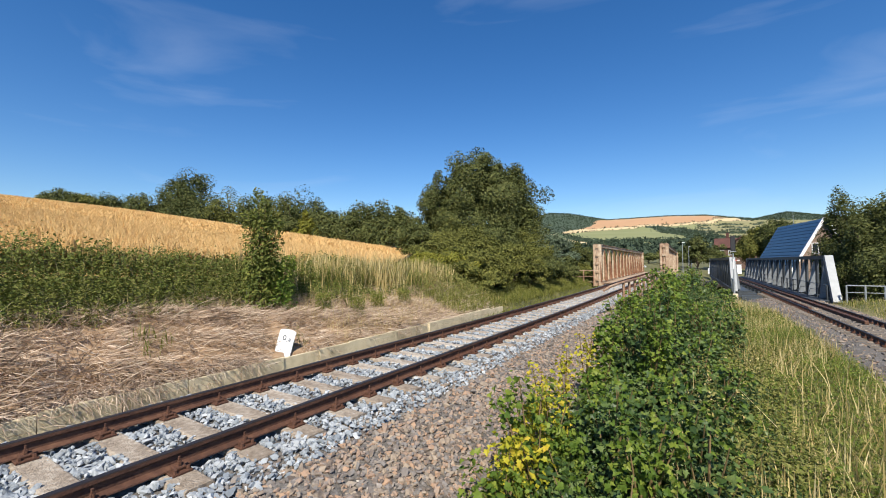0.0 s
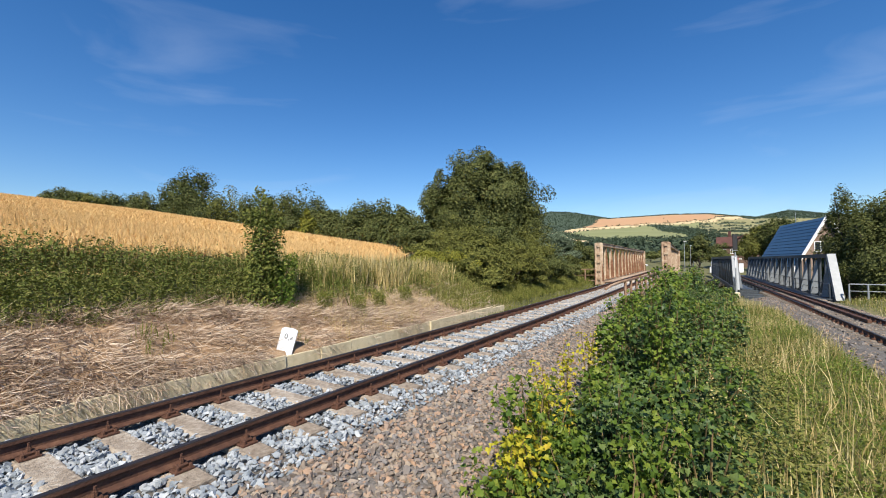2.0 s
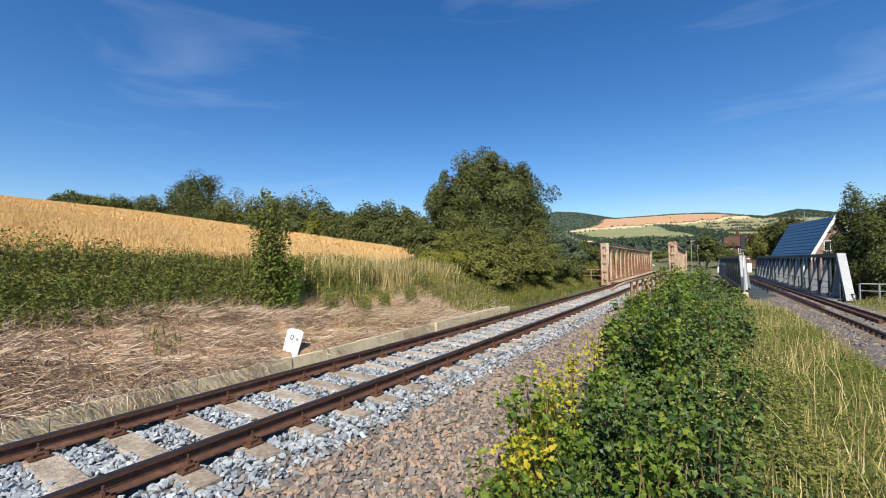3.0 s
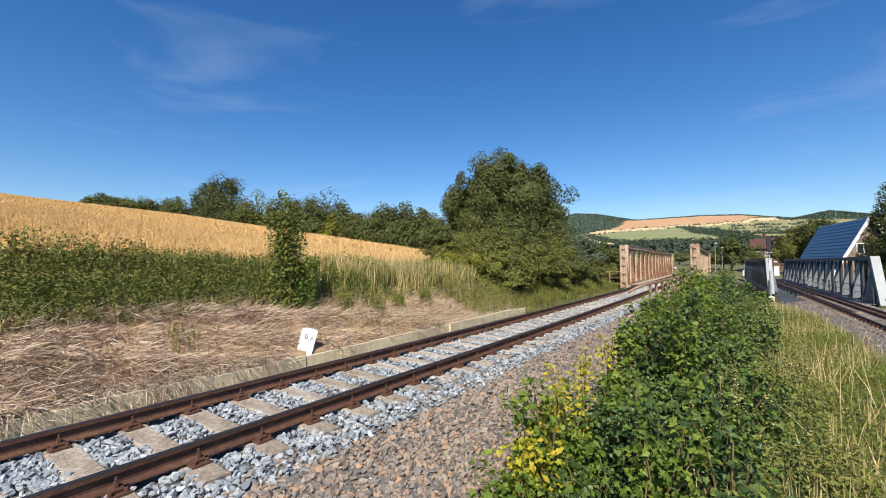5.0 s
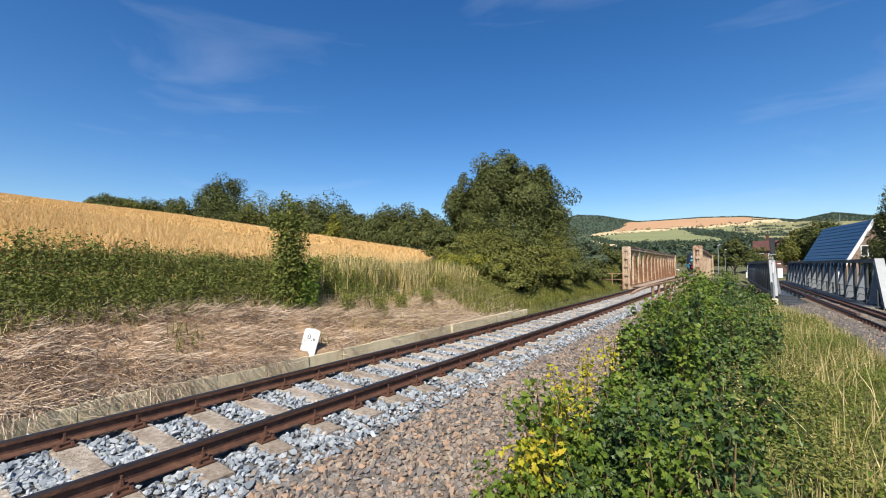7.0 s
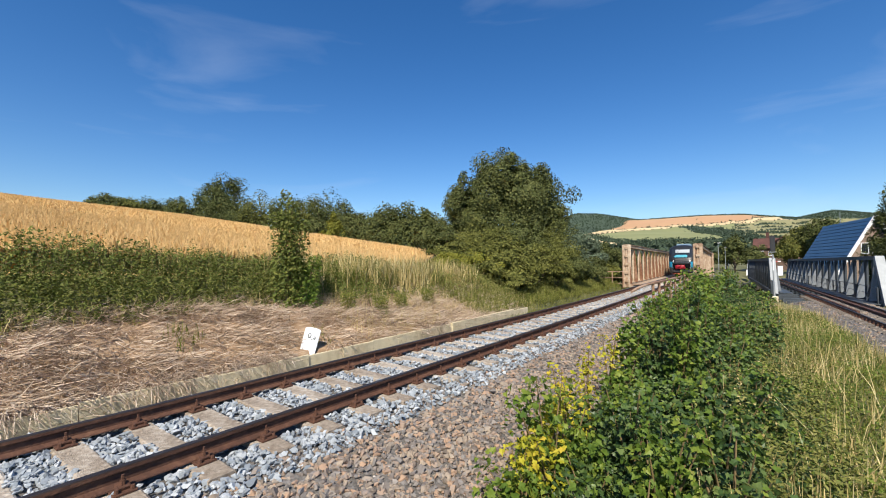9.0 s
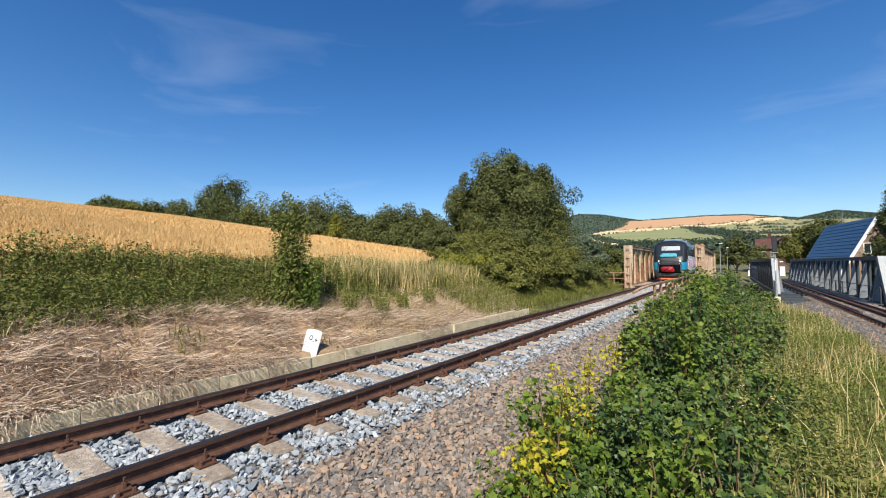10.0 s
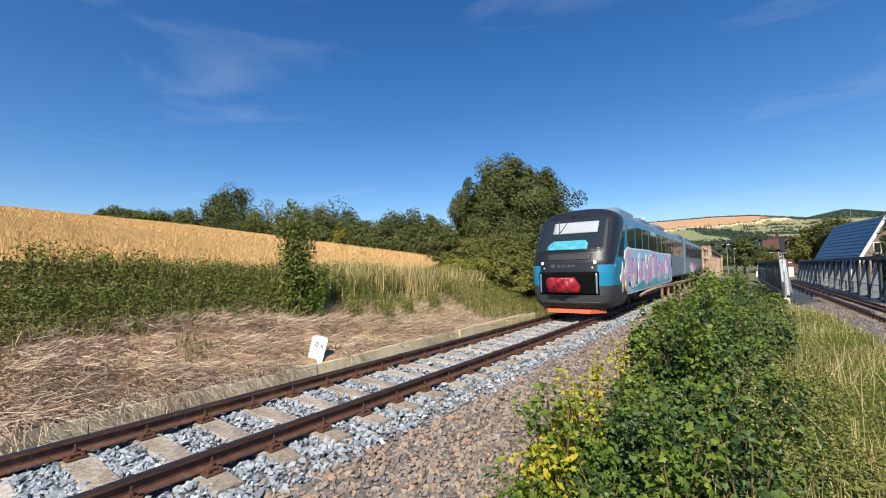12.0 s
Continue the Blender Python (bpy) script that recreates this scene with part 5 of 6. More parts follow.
def build_tree(name, label, category, x, y, base, top, wide, leaves, leaf, mat, seed, low=0.12, clumps=60, size=0.26, group="", trunk=True, ragged=0.25, deep=None, dome=0.3):
    """A tree or shrub: trunk and limbs in one mesh, crown of leaf blades in another."""
    rnd = np.random.RandomState(seed)
    tree = thing(name, label, category, group)
    tree.location = (x, y, base)
    tall = top - base
    bottom = tall * low
    half = (tall - bottom) / 2
    pts, ways, cen = crown_points(rnd, leaves, clumps, size, ragged)
    scale3 = np.array([wide / 2, (deep or wide) / 2, half])
    at = pts * scale3 + [0, 0, bottom + half]
    rise = np.clip((at[:, 2] - bottom - half) / half, 0, 1.2)
    at[:, :2] *= (1 - dome * rise**2)[:, None]
    at[:, 2] = np.maximum(at[:, 2], 0.05)
    v, f = strewn(leaf_shape(0.62, 0.1), at, facing(ways + rnd.normal(0, 0.45, ways.shape), rnd), leaf * rnd.uniform(0.6, 1.35, leaves))
    fast("crown", v, f, mat, tree)
    bm = bmesh.new()
    r0 = max(0.03, tall * 0.022)
    mid = Vector((0, 0, bottom + half * 0.7))
    tube(bm, [(0, 0, -0.4), (0.02 * tall * rnd.uniform(-1, 1), 0, bottom * 0.6 + 0.1), mid], [r0 * 1.3, r0, r0 * 0.6], 8)
    for k in range(0, min(len(cen), 16)):
        end = Vector(cen[k] * scale3) + Vector((0, 0, bottom + half))
        start = Vector((0, 0, bottom * 0.7 + (mid.z - bottom * 0.7) * rnd.uniform(0, 1)))
        bend = start.lerp(end, 0.5) + Vector((0, 0, -0.04 * tall))
        tube(bm, [start, bend, end], [r0 * 0.45, r0 * 0.28, r0 * 0.1], 5)
    part("trunk", bm, M["bark"], tree)
    return tree


def ground_at(x, y):
    return float(height(np.array([x]), np.array([y]))[0])


def by_bearing(px_tan, depth):
    return px_tan * depth, depth


def tree_by(name, label, category, tan, depth, top_slope, width, leaves, leaf, mat, seed, **kw):
    """A tree named by its bearing, its depth, and how steeply its top stands above the eye."""
    x, y = by_bearing(tan, depth)
    base = kw.pop("base", None)
    base = ground_at(x, y) if base is None else base
    return build_tree(name, label, category, x, y, base, 1.68 + top_slope * depth, width, leaves, leaf, mat, seed, **kw)


G, O, Y, S = M["tree_green"], M["tree_olive"], M["tree_yellow"], M["tree_silver"]
# lone tree and the far hedge behind the crop field
tree_by("tree", "round dark green lone tree beyond the crop field", "tree", -0.623, 108, 0.234, 16.5, 16000, 0.50, G, 11, low=0.22, dome=0.08, clumps=70)
row = [(-0.93, 92, .172, 8), (-0.88, 95, .172, 9), (-0.82, 98, .170, 9), (-0.775, 98, .168, 9), (-0.735, 100, .175, 8), (-0.69, 100, .164, 9), (-0.55, 98, .164, 10), (-0.515, 96, .170, 10),
       (-0.47, 93, .163, 10), (-0.43, 90, .165, 10), (-0.39, 86, .160, 9), (-0.345, 80, .170, 9), (-0.30, 76, .150, 7)]
for k, (tan, dep, up, wide) in enumerate(row):
    tree_by("hedge_tree", "bushy green tree in the hedge behind the crop field", "tree", tan, dep, up + 0.011, wide * 1.35, 5200, 0.44, (G, O, G)[k % 3], 30 + k, low=0.02, dome=0.1, clumps=34, size=0.32, group="hedge behind the field")
tree_by("hedge_tree", "yellowish green bush in the hedge behind the field", "tree", -0.33, 70, .128, 6.0, 6000, 0.36, Y, 51, low=0.0, clumps=30, size=0.32, group="hedge behind the field")
for k, (tan, dep, up, wide) in enumerate([(-0.245, 66, .152, 8.5), (-0.195, 64, .158, 8.5), (-0.14, 62, .150, 8), (-0.10, 56, .125, 6), (-0.27, 66, .13, 7), (-0.38, 74, .12, 8), (-0.45, 82, .145, 9), (-0.59, 94, .145, 11), (-0.67, 98, .148, 11)]):
    tree_by("hedge_tree", "dark green rounded tree in the hedge behind the field", "tree", tan, dep, up, wide * 1.1, 7500, 0.36, G, 60 + k, low=0.0, dome=0.12, clumps=44, size=0.3, group="hedge behind the field")
# the big tree by the line, and the shrubs that climb to it
tree_by("tree", "large broad green tree above the trackside shrubs", "tree", 0.097, 46, 0.27, 14.4, 64000, 0.25, G, 75, low=0.0, clumps=210, size=0.19, ragged=0.16, dome=0.34)
tree_by("tree", "green tree leaning beside the largest tree", "tree", 0.005, 45, 0.222, 7.4, 20000, 0.24, G, 72, low=0.0, clumps=50, size=0.28, ragged=0.35)
tree_by("tree", "green tree on the flank of the big tree", "tree", 0.185, 48, 0.20, 7.4, 20000, 0.24, G, 73, low=0.0, clumps=50, size=0.28, ragged=0.35)
shrubs = [(0.02, 31, .105, 5.5, O), (-0.06, 36, .10, 5.0, G), (0.07, 27, .088, 5.0, O), (0.13, 28, .10, 4.6, G), (0.155, 25, .05, 4.2, O), (0.20, 31, .085, 4.6, O), (0.235, 34, .07, 4.4, S),
          (0.275, 36, .075, 4.2, S), (0.29, 38, .062, 4.0, G), (0.325, 40, .045, 3.8, G), (0.355, 43, .03, 3.6, G), (0.25, 29, .022, 3.2, G), (0.21, 26, .01, 3.0, O), (0.30, 33.5, .012, 2.8, G), (0.10, 23, .035, 3.6, O),
          (0.03, 22.5, .03, 3.4, Y), (-0.045, 25, .028, 2.6, Y), (-0.03, 27, .055, 4.0, O), (0.34, 38, -.005, 2.6, O), (0.375, 48, .03, 4, G), (-0.01, 22.5, .012, 2.8, O), (0.045, 22.5, .05, 3.2, O), (0.095, 23.5, .055, 3.2, O), (0.14, 25.5, .05, 3.2, O), (0.185, 28.5, .05, 3.4, O), (-0.06, 24, .02, 2.4, Y), (0.235, 32, .04, 3.0, O), (0.115, 21.5, -.012, 2.0, O)]
for k, (tan, dep, up, wide, mt) in enumerate(shrubs):
    kind = {id(O): "olive green", id(G): "dark green", id(S): "silvery green", id(Y): "yellow-green"}[id(mt)]
    tree_by("shrub", kind + " shrub on the bank beside the track", "shrub", tan, dep, up, wide, 9000, 0.135 if dep < 35 else 0.17, mt, 90 + k, low=0.0, clumps=60, size=0.28, group="trackside shrubs", ragged=0.4)
# right of the second line
for k, (tan, dep, up, wide, n) in enumerate([(0.99, 42, .168, 6.0, 15000), (1.045, 40, .178, 7.5, 15000), (1.11, 36, .20, 8, 15000), (1.16, 42, .21, 10, 12000), (1.06, 34, .05, 6, 11000), (1.16, 30, .06, 7, 11000), (1.25, 38, .17, 10, 9000), (0.975, 47, .07, 5.5, 14000), (0.95, 45, .035, 4.0, 9000), (0.985, 44, .085, 4.6, 12000), (1.02, 38, .10, 5.5, 14000), (1.10, 44, .16, 8, 12000)]):
    tree_by("tree", "dense dark green tree beyond the second line", "tree", tan, dep, up, wide, n, 0.20, O if k % 4 == 3 else G, 120 + k, low=0.0, clumps=60, size=0.27, group="trees beyond the second line", ragged=0.35)
for k, (tan, dep, up, wide, mt) in enumerate([(0.62, 105, .062, 8, G), (0.805, 95, .105, 8.5, G), (0.775, 100, .095, 6, O), (0.74, 98, .07, 6, O), (0.84, 90, .10, 8, G), (0.60, 120, .03, 8, G), (0.57, 130, .022, 9, G), (0.66, 120, .04, 9, G), (0.46, 120, .02, 9, G),
                                              (0.42, 110, .022, 9, O), (0.39, 100, .015, 8, G), (0.50, 140, .02, 9, G), (0.44, 150, .03, 10, G), (0.535, 150, .028, 10, O)]):
    tree_by("tree", "green tree in the village beyond the bridges", "tree", tan, dep, up, wide, 5000, 0.48, mt, 140 + k, low=0.05, clumps=40, size=0.3, group="village trees")


def build_far_woods():
    rnd = np.random.RandomState(8)
    n = 32000
    tan, r = rnd.uniform(0.05, 1.15, n), rnd.uniform(235, 1500, n) ** 1.0
    y = r / np.hypot(1, tan)
    x = tan * y
    kind = land_kind(x, y)
    edge = np.zeros(n, bool)
    for dx, dy in ((6, 0), (0, 6), (-5, 5)):
        edge |= land_kind(x + dx, y + dy) != kind
    keep = ((kind == 6) & (rnd.uniform(0, 1, n) < 0.6)) | (edge & (rnd.uniform(0, 1, n) < np.where(r > 800, 0.3, 0.8))) | (rnd.uniform(0, 1, n) < 0.0012) | ((r < 420) & (rnd.uniform(0, 1, n) < 0.16))
    x, y, r = x[keep], y[keep], r[keep]
    m = len(x)
    small = np.interp(r, [300, 900], [0.95, 0.42])
    v, f = strewn(ROCKS[2], np.stack([x, y, height(x, y) + 1.2], -1), turned(rnd.uniform(0, 6.28, m), np.zeros(m)), np.stack([rnd.uniform(5, 9, m), rnd.uniform(5, 9, m), rnd.uniform(5, 8, m)], -1) * small[:, None])
    v2, f2 = strewn(leaf_shape(0.8, 0.2), np.repeat(np.stack([x, y, height(x, y) + 1.5], -1), 3, 0) + rnd.normal(0, 2.2, (m * 3, 3)) * [1, 1, 0.7] * np.repeat(small, 3)[:, None] + [0, 0, 0.9], facing(rnd.normal(size=(m * 3, 3)) + [0, -0.3, 0.6], rnd), rnd.uniform(2.4, 4.8, m * 3) * np.repeat(small, 3))
    ob = fast("far_woods", np.concatenate([v, v2]), np.concatenate([f, f2 + len(v)]), M["far_wood"])
    tagged(ob, "dark green hedges and woods on the far hills", "woods", kind="stuff")


build_far_woods()


def strip_points(rnd, n, s0, s1, p0, p1, power=1.0):
    s = s0 + (s1 - s0) * rnd.uniform(0, 1, n) ** power
    p = rnd.uniform(p0, p1, n)
    x, y = line_at(s, p)
    return x, y, height(x, y), s, p


def blades(name, label, mat, n, s0, s1, p0, p1, tall, seed, shape, lean=0.35, power=1.0, width=1.0, keep=None, category="grass", heading=None):
    rnd = np.random.RandomState(seed)
    x, y, z, s, p = strip_points(rnd, n, s0, s1, p0, p1, power)
    if keep is not None:
        ok = keep(x, y, s, p, rnd)
        x, y, z = x[ok], y[ok], z[ok]
    m = len(x)
    h = rnd.uniform(*tall, m)
    yaw = rnd.uniform(0, 6.28, m) if heading is None else rnd.normal(heading, 0.7, m)
    v, f = strewn(shape, np.stack([x, y, z - 0.03], -1), turned(yaw, rnd.normal(0, lean, m)), np.stack([h * width, h, h], -1))
    return tagged(fast(name, v, f, mat), label, category, kind="stuff")


def leafy(name, label, mat, n, s0, s1, p0, p1, tops, leaf, seed, shape, keep=None, category="weeds", power=1.0, low=0.0):
    """Leaves filling a strip of weeds up to a height given by tops(s, p, x, y)."""
    rnd = np.random.RandomState(seed)
    x, y, z, s, p = strip_points(rnd, n, s0, s1, p0, p1, power)
    if keep is not None:
        ok = keep(x, y, s, p, rnd)
        x, y, z, s, p = x[ok], y[ok], z[ok], s[ok], p[ok]
    m = len(x)
    up = tops(s, p, x, y) * (low + (1 - low) * rnd.uniform(0, 1, m) ** 0.65)
    ways = rnd.normal(0, 0.6, (m, 3)) + [0.1, -0.35, 0.75]
    v, f = strewn(shape, np.stack([x, y, z + up], -1), facing(ways, rnd), leaf * rnd.uniform(0.55, 1.35, m))
    return tagged(fast(name, v, f, mat), label, category, kind="stuff")


# dry bank: fallen straw over bare earth
def build_straw():
    rnd = np.random.RandomState(21)
    n = 105000
    s = -40 + 34 * rnd.uniform(0, 1, n) ** 1.5
    p = -3.15 - 3.6 * rnd.uniform(0, 1, n)
    x, y = line_at(s, p)
    patchy = ripple(x, y, 0.9, 4) + 0.7 * ripple(x, y, 0.35, 1) + 0.5 * blend(-29, -33, s)
    ok = (patchy + rnd.normal(0, 0.5, n) > -0.25) & ((np.hypot(s + 27.8, p + 3.3) > 0.45) | (p < -3.55)) & (rnd.uniform(0, 1, n) < blend(-15, -21, s))
    x, y, s, p, patchy = x[ok], y[ok], s[ok], p[ok], patchy[ok]
    m = len(x)
    z = height(x, y)
    long = rnd.uniform(0.14, 0.6, m) * np.where(rnd.uniform(0, 1, m) < 0.2, 1.35, 0.8)
    # locks of stalks lie down the slope, swept one way or the other
    yaw = HEAD * -1 - 1.75 + 1.1 * ripple(x, y, 0.42, 3) + rnd.normal(0, 0.45, m)
    tilt = -radians(90) + rnd.normal(0.14, 0.2, m)
    wide = rnd.uniform(0.3, 0.68, m)
    v, f = strewn(blade_shape(0.14, 0.010), np.stack([x, y, z + rnd.uniform(0.0, 0.06, m) + 0.025 * np.clip(patchy, 0, 1.5)], -1), turned(yaw, tilt, rnd.uniform(0, 6.28, m)), np.stack([wide, long, long], -1))
    tagged(fast("dead_straw", v, f, M["straw"]), "grey-brown fallen dead stalks on the dry bank", "straw", kind="stuff")


build_straw()


def build_overhang():
    """Dead stalks hanging over the concrete edging."""
    rnd = np.random.RandomState(23)
    n = 9000
    s = -37.5 + 19 * rnd.uniform(0, 1, n) ** 1.3
    x, y = line_at(s, -3.12 - 0.25 * rnd.uniform(0, 1, n))
    ok = (ripple(x, y, 0.45, 6) + rnd.normal(0, 0.3, n) + 1.1 * blend(-32.2, -33.4, s) - 0.5 * blend(-28.5, -26.5, s) > -0.05) & (np.abs(s + 27.7) > 0.5)
    x, y = x[ok], y[ok]
    m = len(x)
    long = rnd.uniform(0.15, 0.5, m)
    v, f = strewn(blade_shape(0.7, 0.010), np.stack([x, y, height(x, y) + rnd.uniform(0.02, 0.09, m)], -1), turned(-HEAD + rnd.normal(-math.pi / 2, 0.6, m), -radians(76) + rnd.normal(0, 0.35, m)), np.stack([np.full(m, 0.45), long, long], -1))
    tagged(fast("dead_straw", v, f, M["straw"]), "dead stalks hanging over the ditch edging", "straw", kind="stuff")


build_overhang()

LEAF, BLADE, THIN = leaf_shape(), blade_shape(0.35, 0.022), blade_shape(0.22, 0.010)


def weed_tops(s, p, x, y):
    return (0.92 + 0.26 * ripple(x, y, 0.9, 3) + 0.26 * ripple(x, y, 0.28, 2) + 0.2 * ripple(x, y, 2.1, 1)) * blend(-5.6, -6.6, p) * np.interp(s, [-30, -22, -14], [1.0, 0.95, 0.8])


def weed_stems(name, label, mat, stems, per, s0, s1, p0, p1, tops, leaf, seed, spread=0.14, keep=None, power=1.0, droop=0.35):
    """Upright leafy stems: leaves set round each stem, smaller and closer towards its tip."""
    rnd = np.random.RandomState(seed)
    x, y, z, s, p = strip_points(rnd, stems, s0, s1, p0, p1, power)
    if keep is not None:
        ok = keep(x, y, s, p, rnd)
        x, y, z, s, p = x[ok], y[ok], z[ok], s[ok], p[ok]
    m = len(x)
    tall = np.maximum(tops(s, p, x, y) * rnd.uniform(0.7, 1.18, m), 0.12)
    sway = rnd.normal(0, 0.13, (m, 2))
    i = np.repeat(np.arange(m), per)
    f = np.tile((np.arange(per) + 0.5) / per, m) ** 0.8 + rnd.normal(0, 0.02, m * per)
    a = rnd.uniform(0, 6.28, m * per)
    reach = spread * (1.1 - f) ** 0.7 * rnd.uniform(0.2, 1.0, m * per)
    up = tall[i] * f
    at = np.stack([x[i] + np.cos(a) * reach + sway[i, 0] * up, y[i] + np.sin(a) * reach + sway[i, 1] * up, z[i] + up], -1)
    ways = np.stack([np.cos(a) * droop, np.sin(a) * droop, np.full(len(a), 0.8)], -1) + rnd.normal(0, 0.3, (len(a), 3))
    v, fc = strewn(leaf_shape(0.5, 0.12), at, facing(ways, rnd), leaf * (1.25 - 0.7 * f) * rnd.uniform(0.6, 1.25, len(a)))
    return tagged(fast(name, v, fc, mat), label, "weeds", kind="stuff")


weed_stems("bank_weeds", "dense green nettles and weeds along the field edge", M["weed"], 3900, 20, -46, -15, -9.4, -5.9, weed_tops, 0.105, 31, 0.15)
weed_stems("bank_weeds", "paler olive weeds along the field edge", M["weed_pale"], 2300, 18, -46, -12, -9.4, -5.8, lambda s, p, x, y: weed_tops(s, p, x, y) * 1.1, 0.085, 32, 0.12)
weed_stems("bank_weeds", "brown seeding spikes above the weeds", M["seed_spike"], 420, 26, -46, -14, -9.4, -7.4, lambda s, p, x, y: weed_tops(s, p, x, y) * 1.28, 0.035, 61, 0.022)
leafy("bank_weeds", "dark green weeds behind the bank edge", M["weed"], 18000, -46, -18, -9.9, -8.4, weed_tops, 0.10, 44, LEAF)
blades("bank_grass", "tall seeding grass stalks rising from the weeds", M["dry_grass"], 700, -46, -14, -9.6, -8.4, (0.8, 1.25), 33, THIN, 0.2)
blades("bank_grass", "dry yellow grass along the foot of the weeds", M["dry_grass"], 5000, -42, -24, -6.6, -5.6, (0.15, 0.5), 47, THIN, 0.5, keep=lambda x, y, s, p, r: ripple(x, y, 1.3, 4) + r.normal(0, 0.4, len(x)) > 0.1)
blades("bank_grass", "tall green reed grass on the bank top", M["grass"], 11000, -24.5, -6, -9.6, -4.6, (0.3, 1.05), 34, BLADE, 0.25, keep=lambda x, y, s, p, r: ripple(x, y, 1.1, 5) + r.normal(0, 0.3, len(x)) > 0.1 + 0.9 * blend(-6.2, -5.2, p))
blades("bank_grass", "straw-coloured tall grass on the bank top", M["dry_grass"], 6000, -25, -16, -9.8, -5.6, (0.6, 1.4), 35, THIN, 0.25, width=1.3, keep=lambda x, y, s, p, r: ripple(x, y, 1.2, 1) + r.normal(0, 0.4, len(x)) > 0.1)
blades("bank_grass", "green grass tufts on the dry bank", M["grass"], 8000, -36, -8, -6.0, -3.2, (0.12, 0.45), 36, BLADE, 0.3, keep=lambda x, y, s, p, r: ripple(x, y, 0.7, 8) > 0.62)
leafy("bank_weeds", "green scrub and weeds at the foot of the shrubs", M["weed_pale"], 42000, -20, 5, -7.8, -2.9, lambda s, p, x, y: (0.75 + 0.4 * ripple(x, y, 0.9, 3)) * blend(-2.8, -5.5, p) + 0.15, 0.075, 42, LEAF)
leafy("bank_weeds", "mixed green weeds among the bank grass", M["weed"], 16000, -25, -12, -8.5, -5.0, lambda s, p, x, y: 0.55 + 0.35 * ripple(x, y, 0.7, 6), 0.07, 43, LEAF, keep=lambda x, y, s, p, r: ripple(x, y, 1.0, 4) + r.normal(0, 0.3, len(x)) > -0.1)
blades("bank_grass", "bright green verge grass beside the ballast", M["grass"], 24000, -20, 5, -5.2, -1.9, (0.12, 0.5), 37, BLADE, 0.35)
blades("bank_grass", "dry yellow grass on the lower bank", M["dry_grass"], 6000, -26, -15, -6.5, -3.1, (0.15, 0.5), 38, THIN, 0.5)
leafy("bank_weeds", "young green weed clumps on the bank", M["grass"], 36000, -26.5, -20.5, -5.4, -3.9, lambda s, p, x, y: 0.55 + 0.0 * s, 0.06, 39, LEAF, keep=lambda x, y, s, p, r: np.minimum.reduce([np.hypot(s - a, p - b) for a, b in ((-25.2, -4.9), (-24.3, -4.4), (-23.2, -4.5), (-21.6, -4.6))]) < 0.24)
blades("ditch_grass", "thin green grass growing in the ditch", M["grass"], 500, -34, -20, -3.0, -2.7, (0.25, 0.5), 40, THIN, 0.15, keep=lambda x, y, s, p, r: ripple(x, y, 0.5, 3) > 0.45)


# the crop
def build_wheat():
    rnd = np.random.RandomState(41)
    parts = []
    for n, lo, hi, tall, fat in ((60000, 9, 28, 0.85, 1.3), (80000, 26, 92, 0.85, 2.3)):
        tan = rnd.uniform(-1.45, 0.0, n)
        y = lo + (hi - lo) * rnd.uniform(0, 1, n) ** (0.8 if lo > 20 else 0.6)
        x = tan * y
        ok = (land_kind(x, y) == 2) & (to_line(x, y)[1] < -9.7)
        x, y = x[ok], y[ok]
        m = len(x)
        h = tall * rnd.uniform(0.85, 1.1, m)
        parts.append(strewn(ear_shape(), np.stack([x, y, height(x, y)], -1), turned(rnd.uniform(0, 6.28, m), rnd.normal(0.1, 0.14, m)), np.stack([h * fat, h * fat, h], -1)))
    (v, f), (v2, f2) = parts
    tagged(fast("wheat", np.concatenate([v, v2]), np.concatenate([f, f2 + len(v)]), M["wheat"]), "ripe golden wheat standing in the field", "wheat", kind="stuff")
    # the closed mass of stalks below the ears
    r, t = np.geomspace(9, 95, 90), np.linspace(-1.5, 0.0, 150)
    y, tt = np.meshgrid(r, t, indexing="ij")
    x = tt * y
    z = height(x, y) + 0.66 + 0.05 * ripple(x, y, 0.5, 2)
    inside = ((land_kind(x.ravel(), y.ravel()) == 2) & (to_line(x.ravel(), y.ravel())[1] < -9.7)).reshape(x.shape)
    n, k = x.shape
    i, j = np.meshgrid(np.arange(n - 1), np.arange(k - 1), indexing="ij")
    ok = inside[:-1, :-1] & inside[1:, :-1] & inside[:-1, 1:] & inside[1:, 1:]
    f = np.stack([i * k + j, i * k + j + 1, (i + 1) * k + j + 1, (i + 1) * k + j], -1)[ok]
    tagged(fast("wheat", np.stack([x, y, z], -1).reshape(-1, 3), f, M["crop_soil"], smooth=True), "dense golden mass of wheat stalks", "wheat", kind="stuff")


build_wheat()


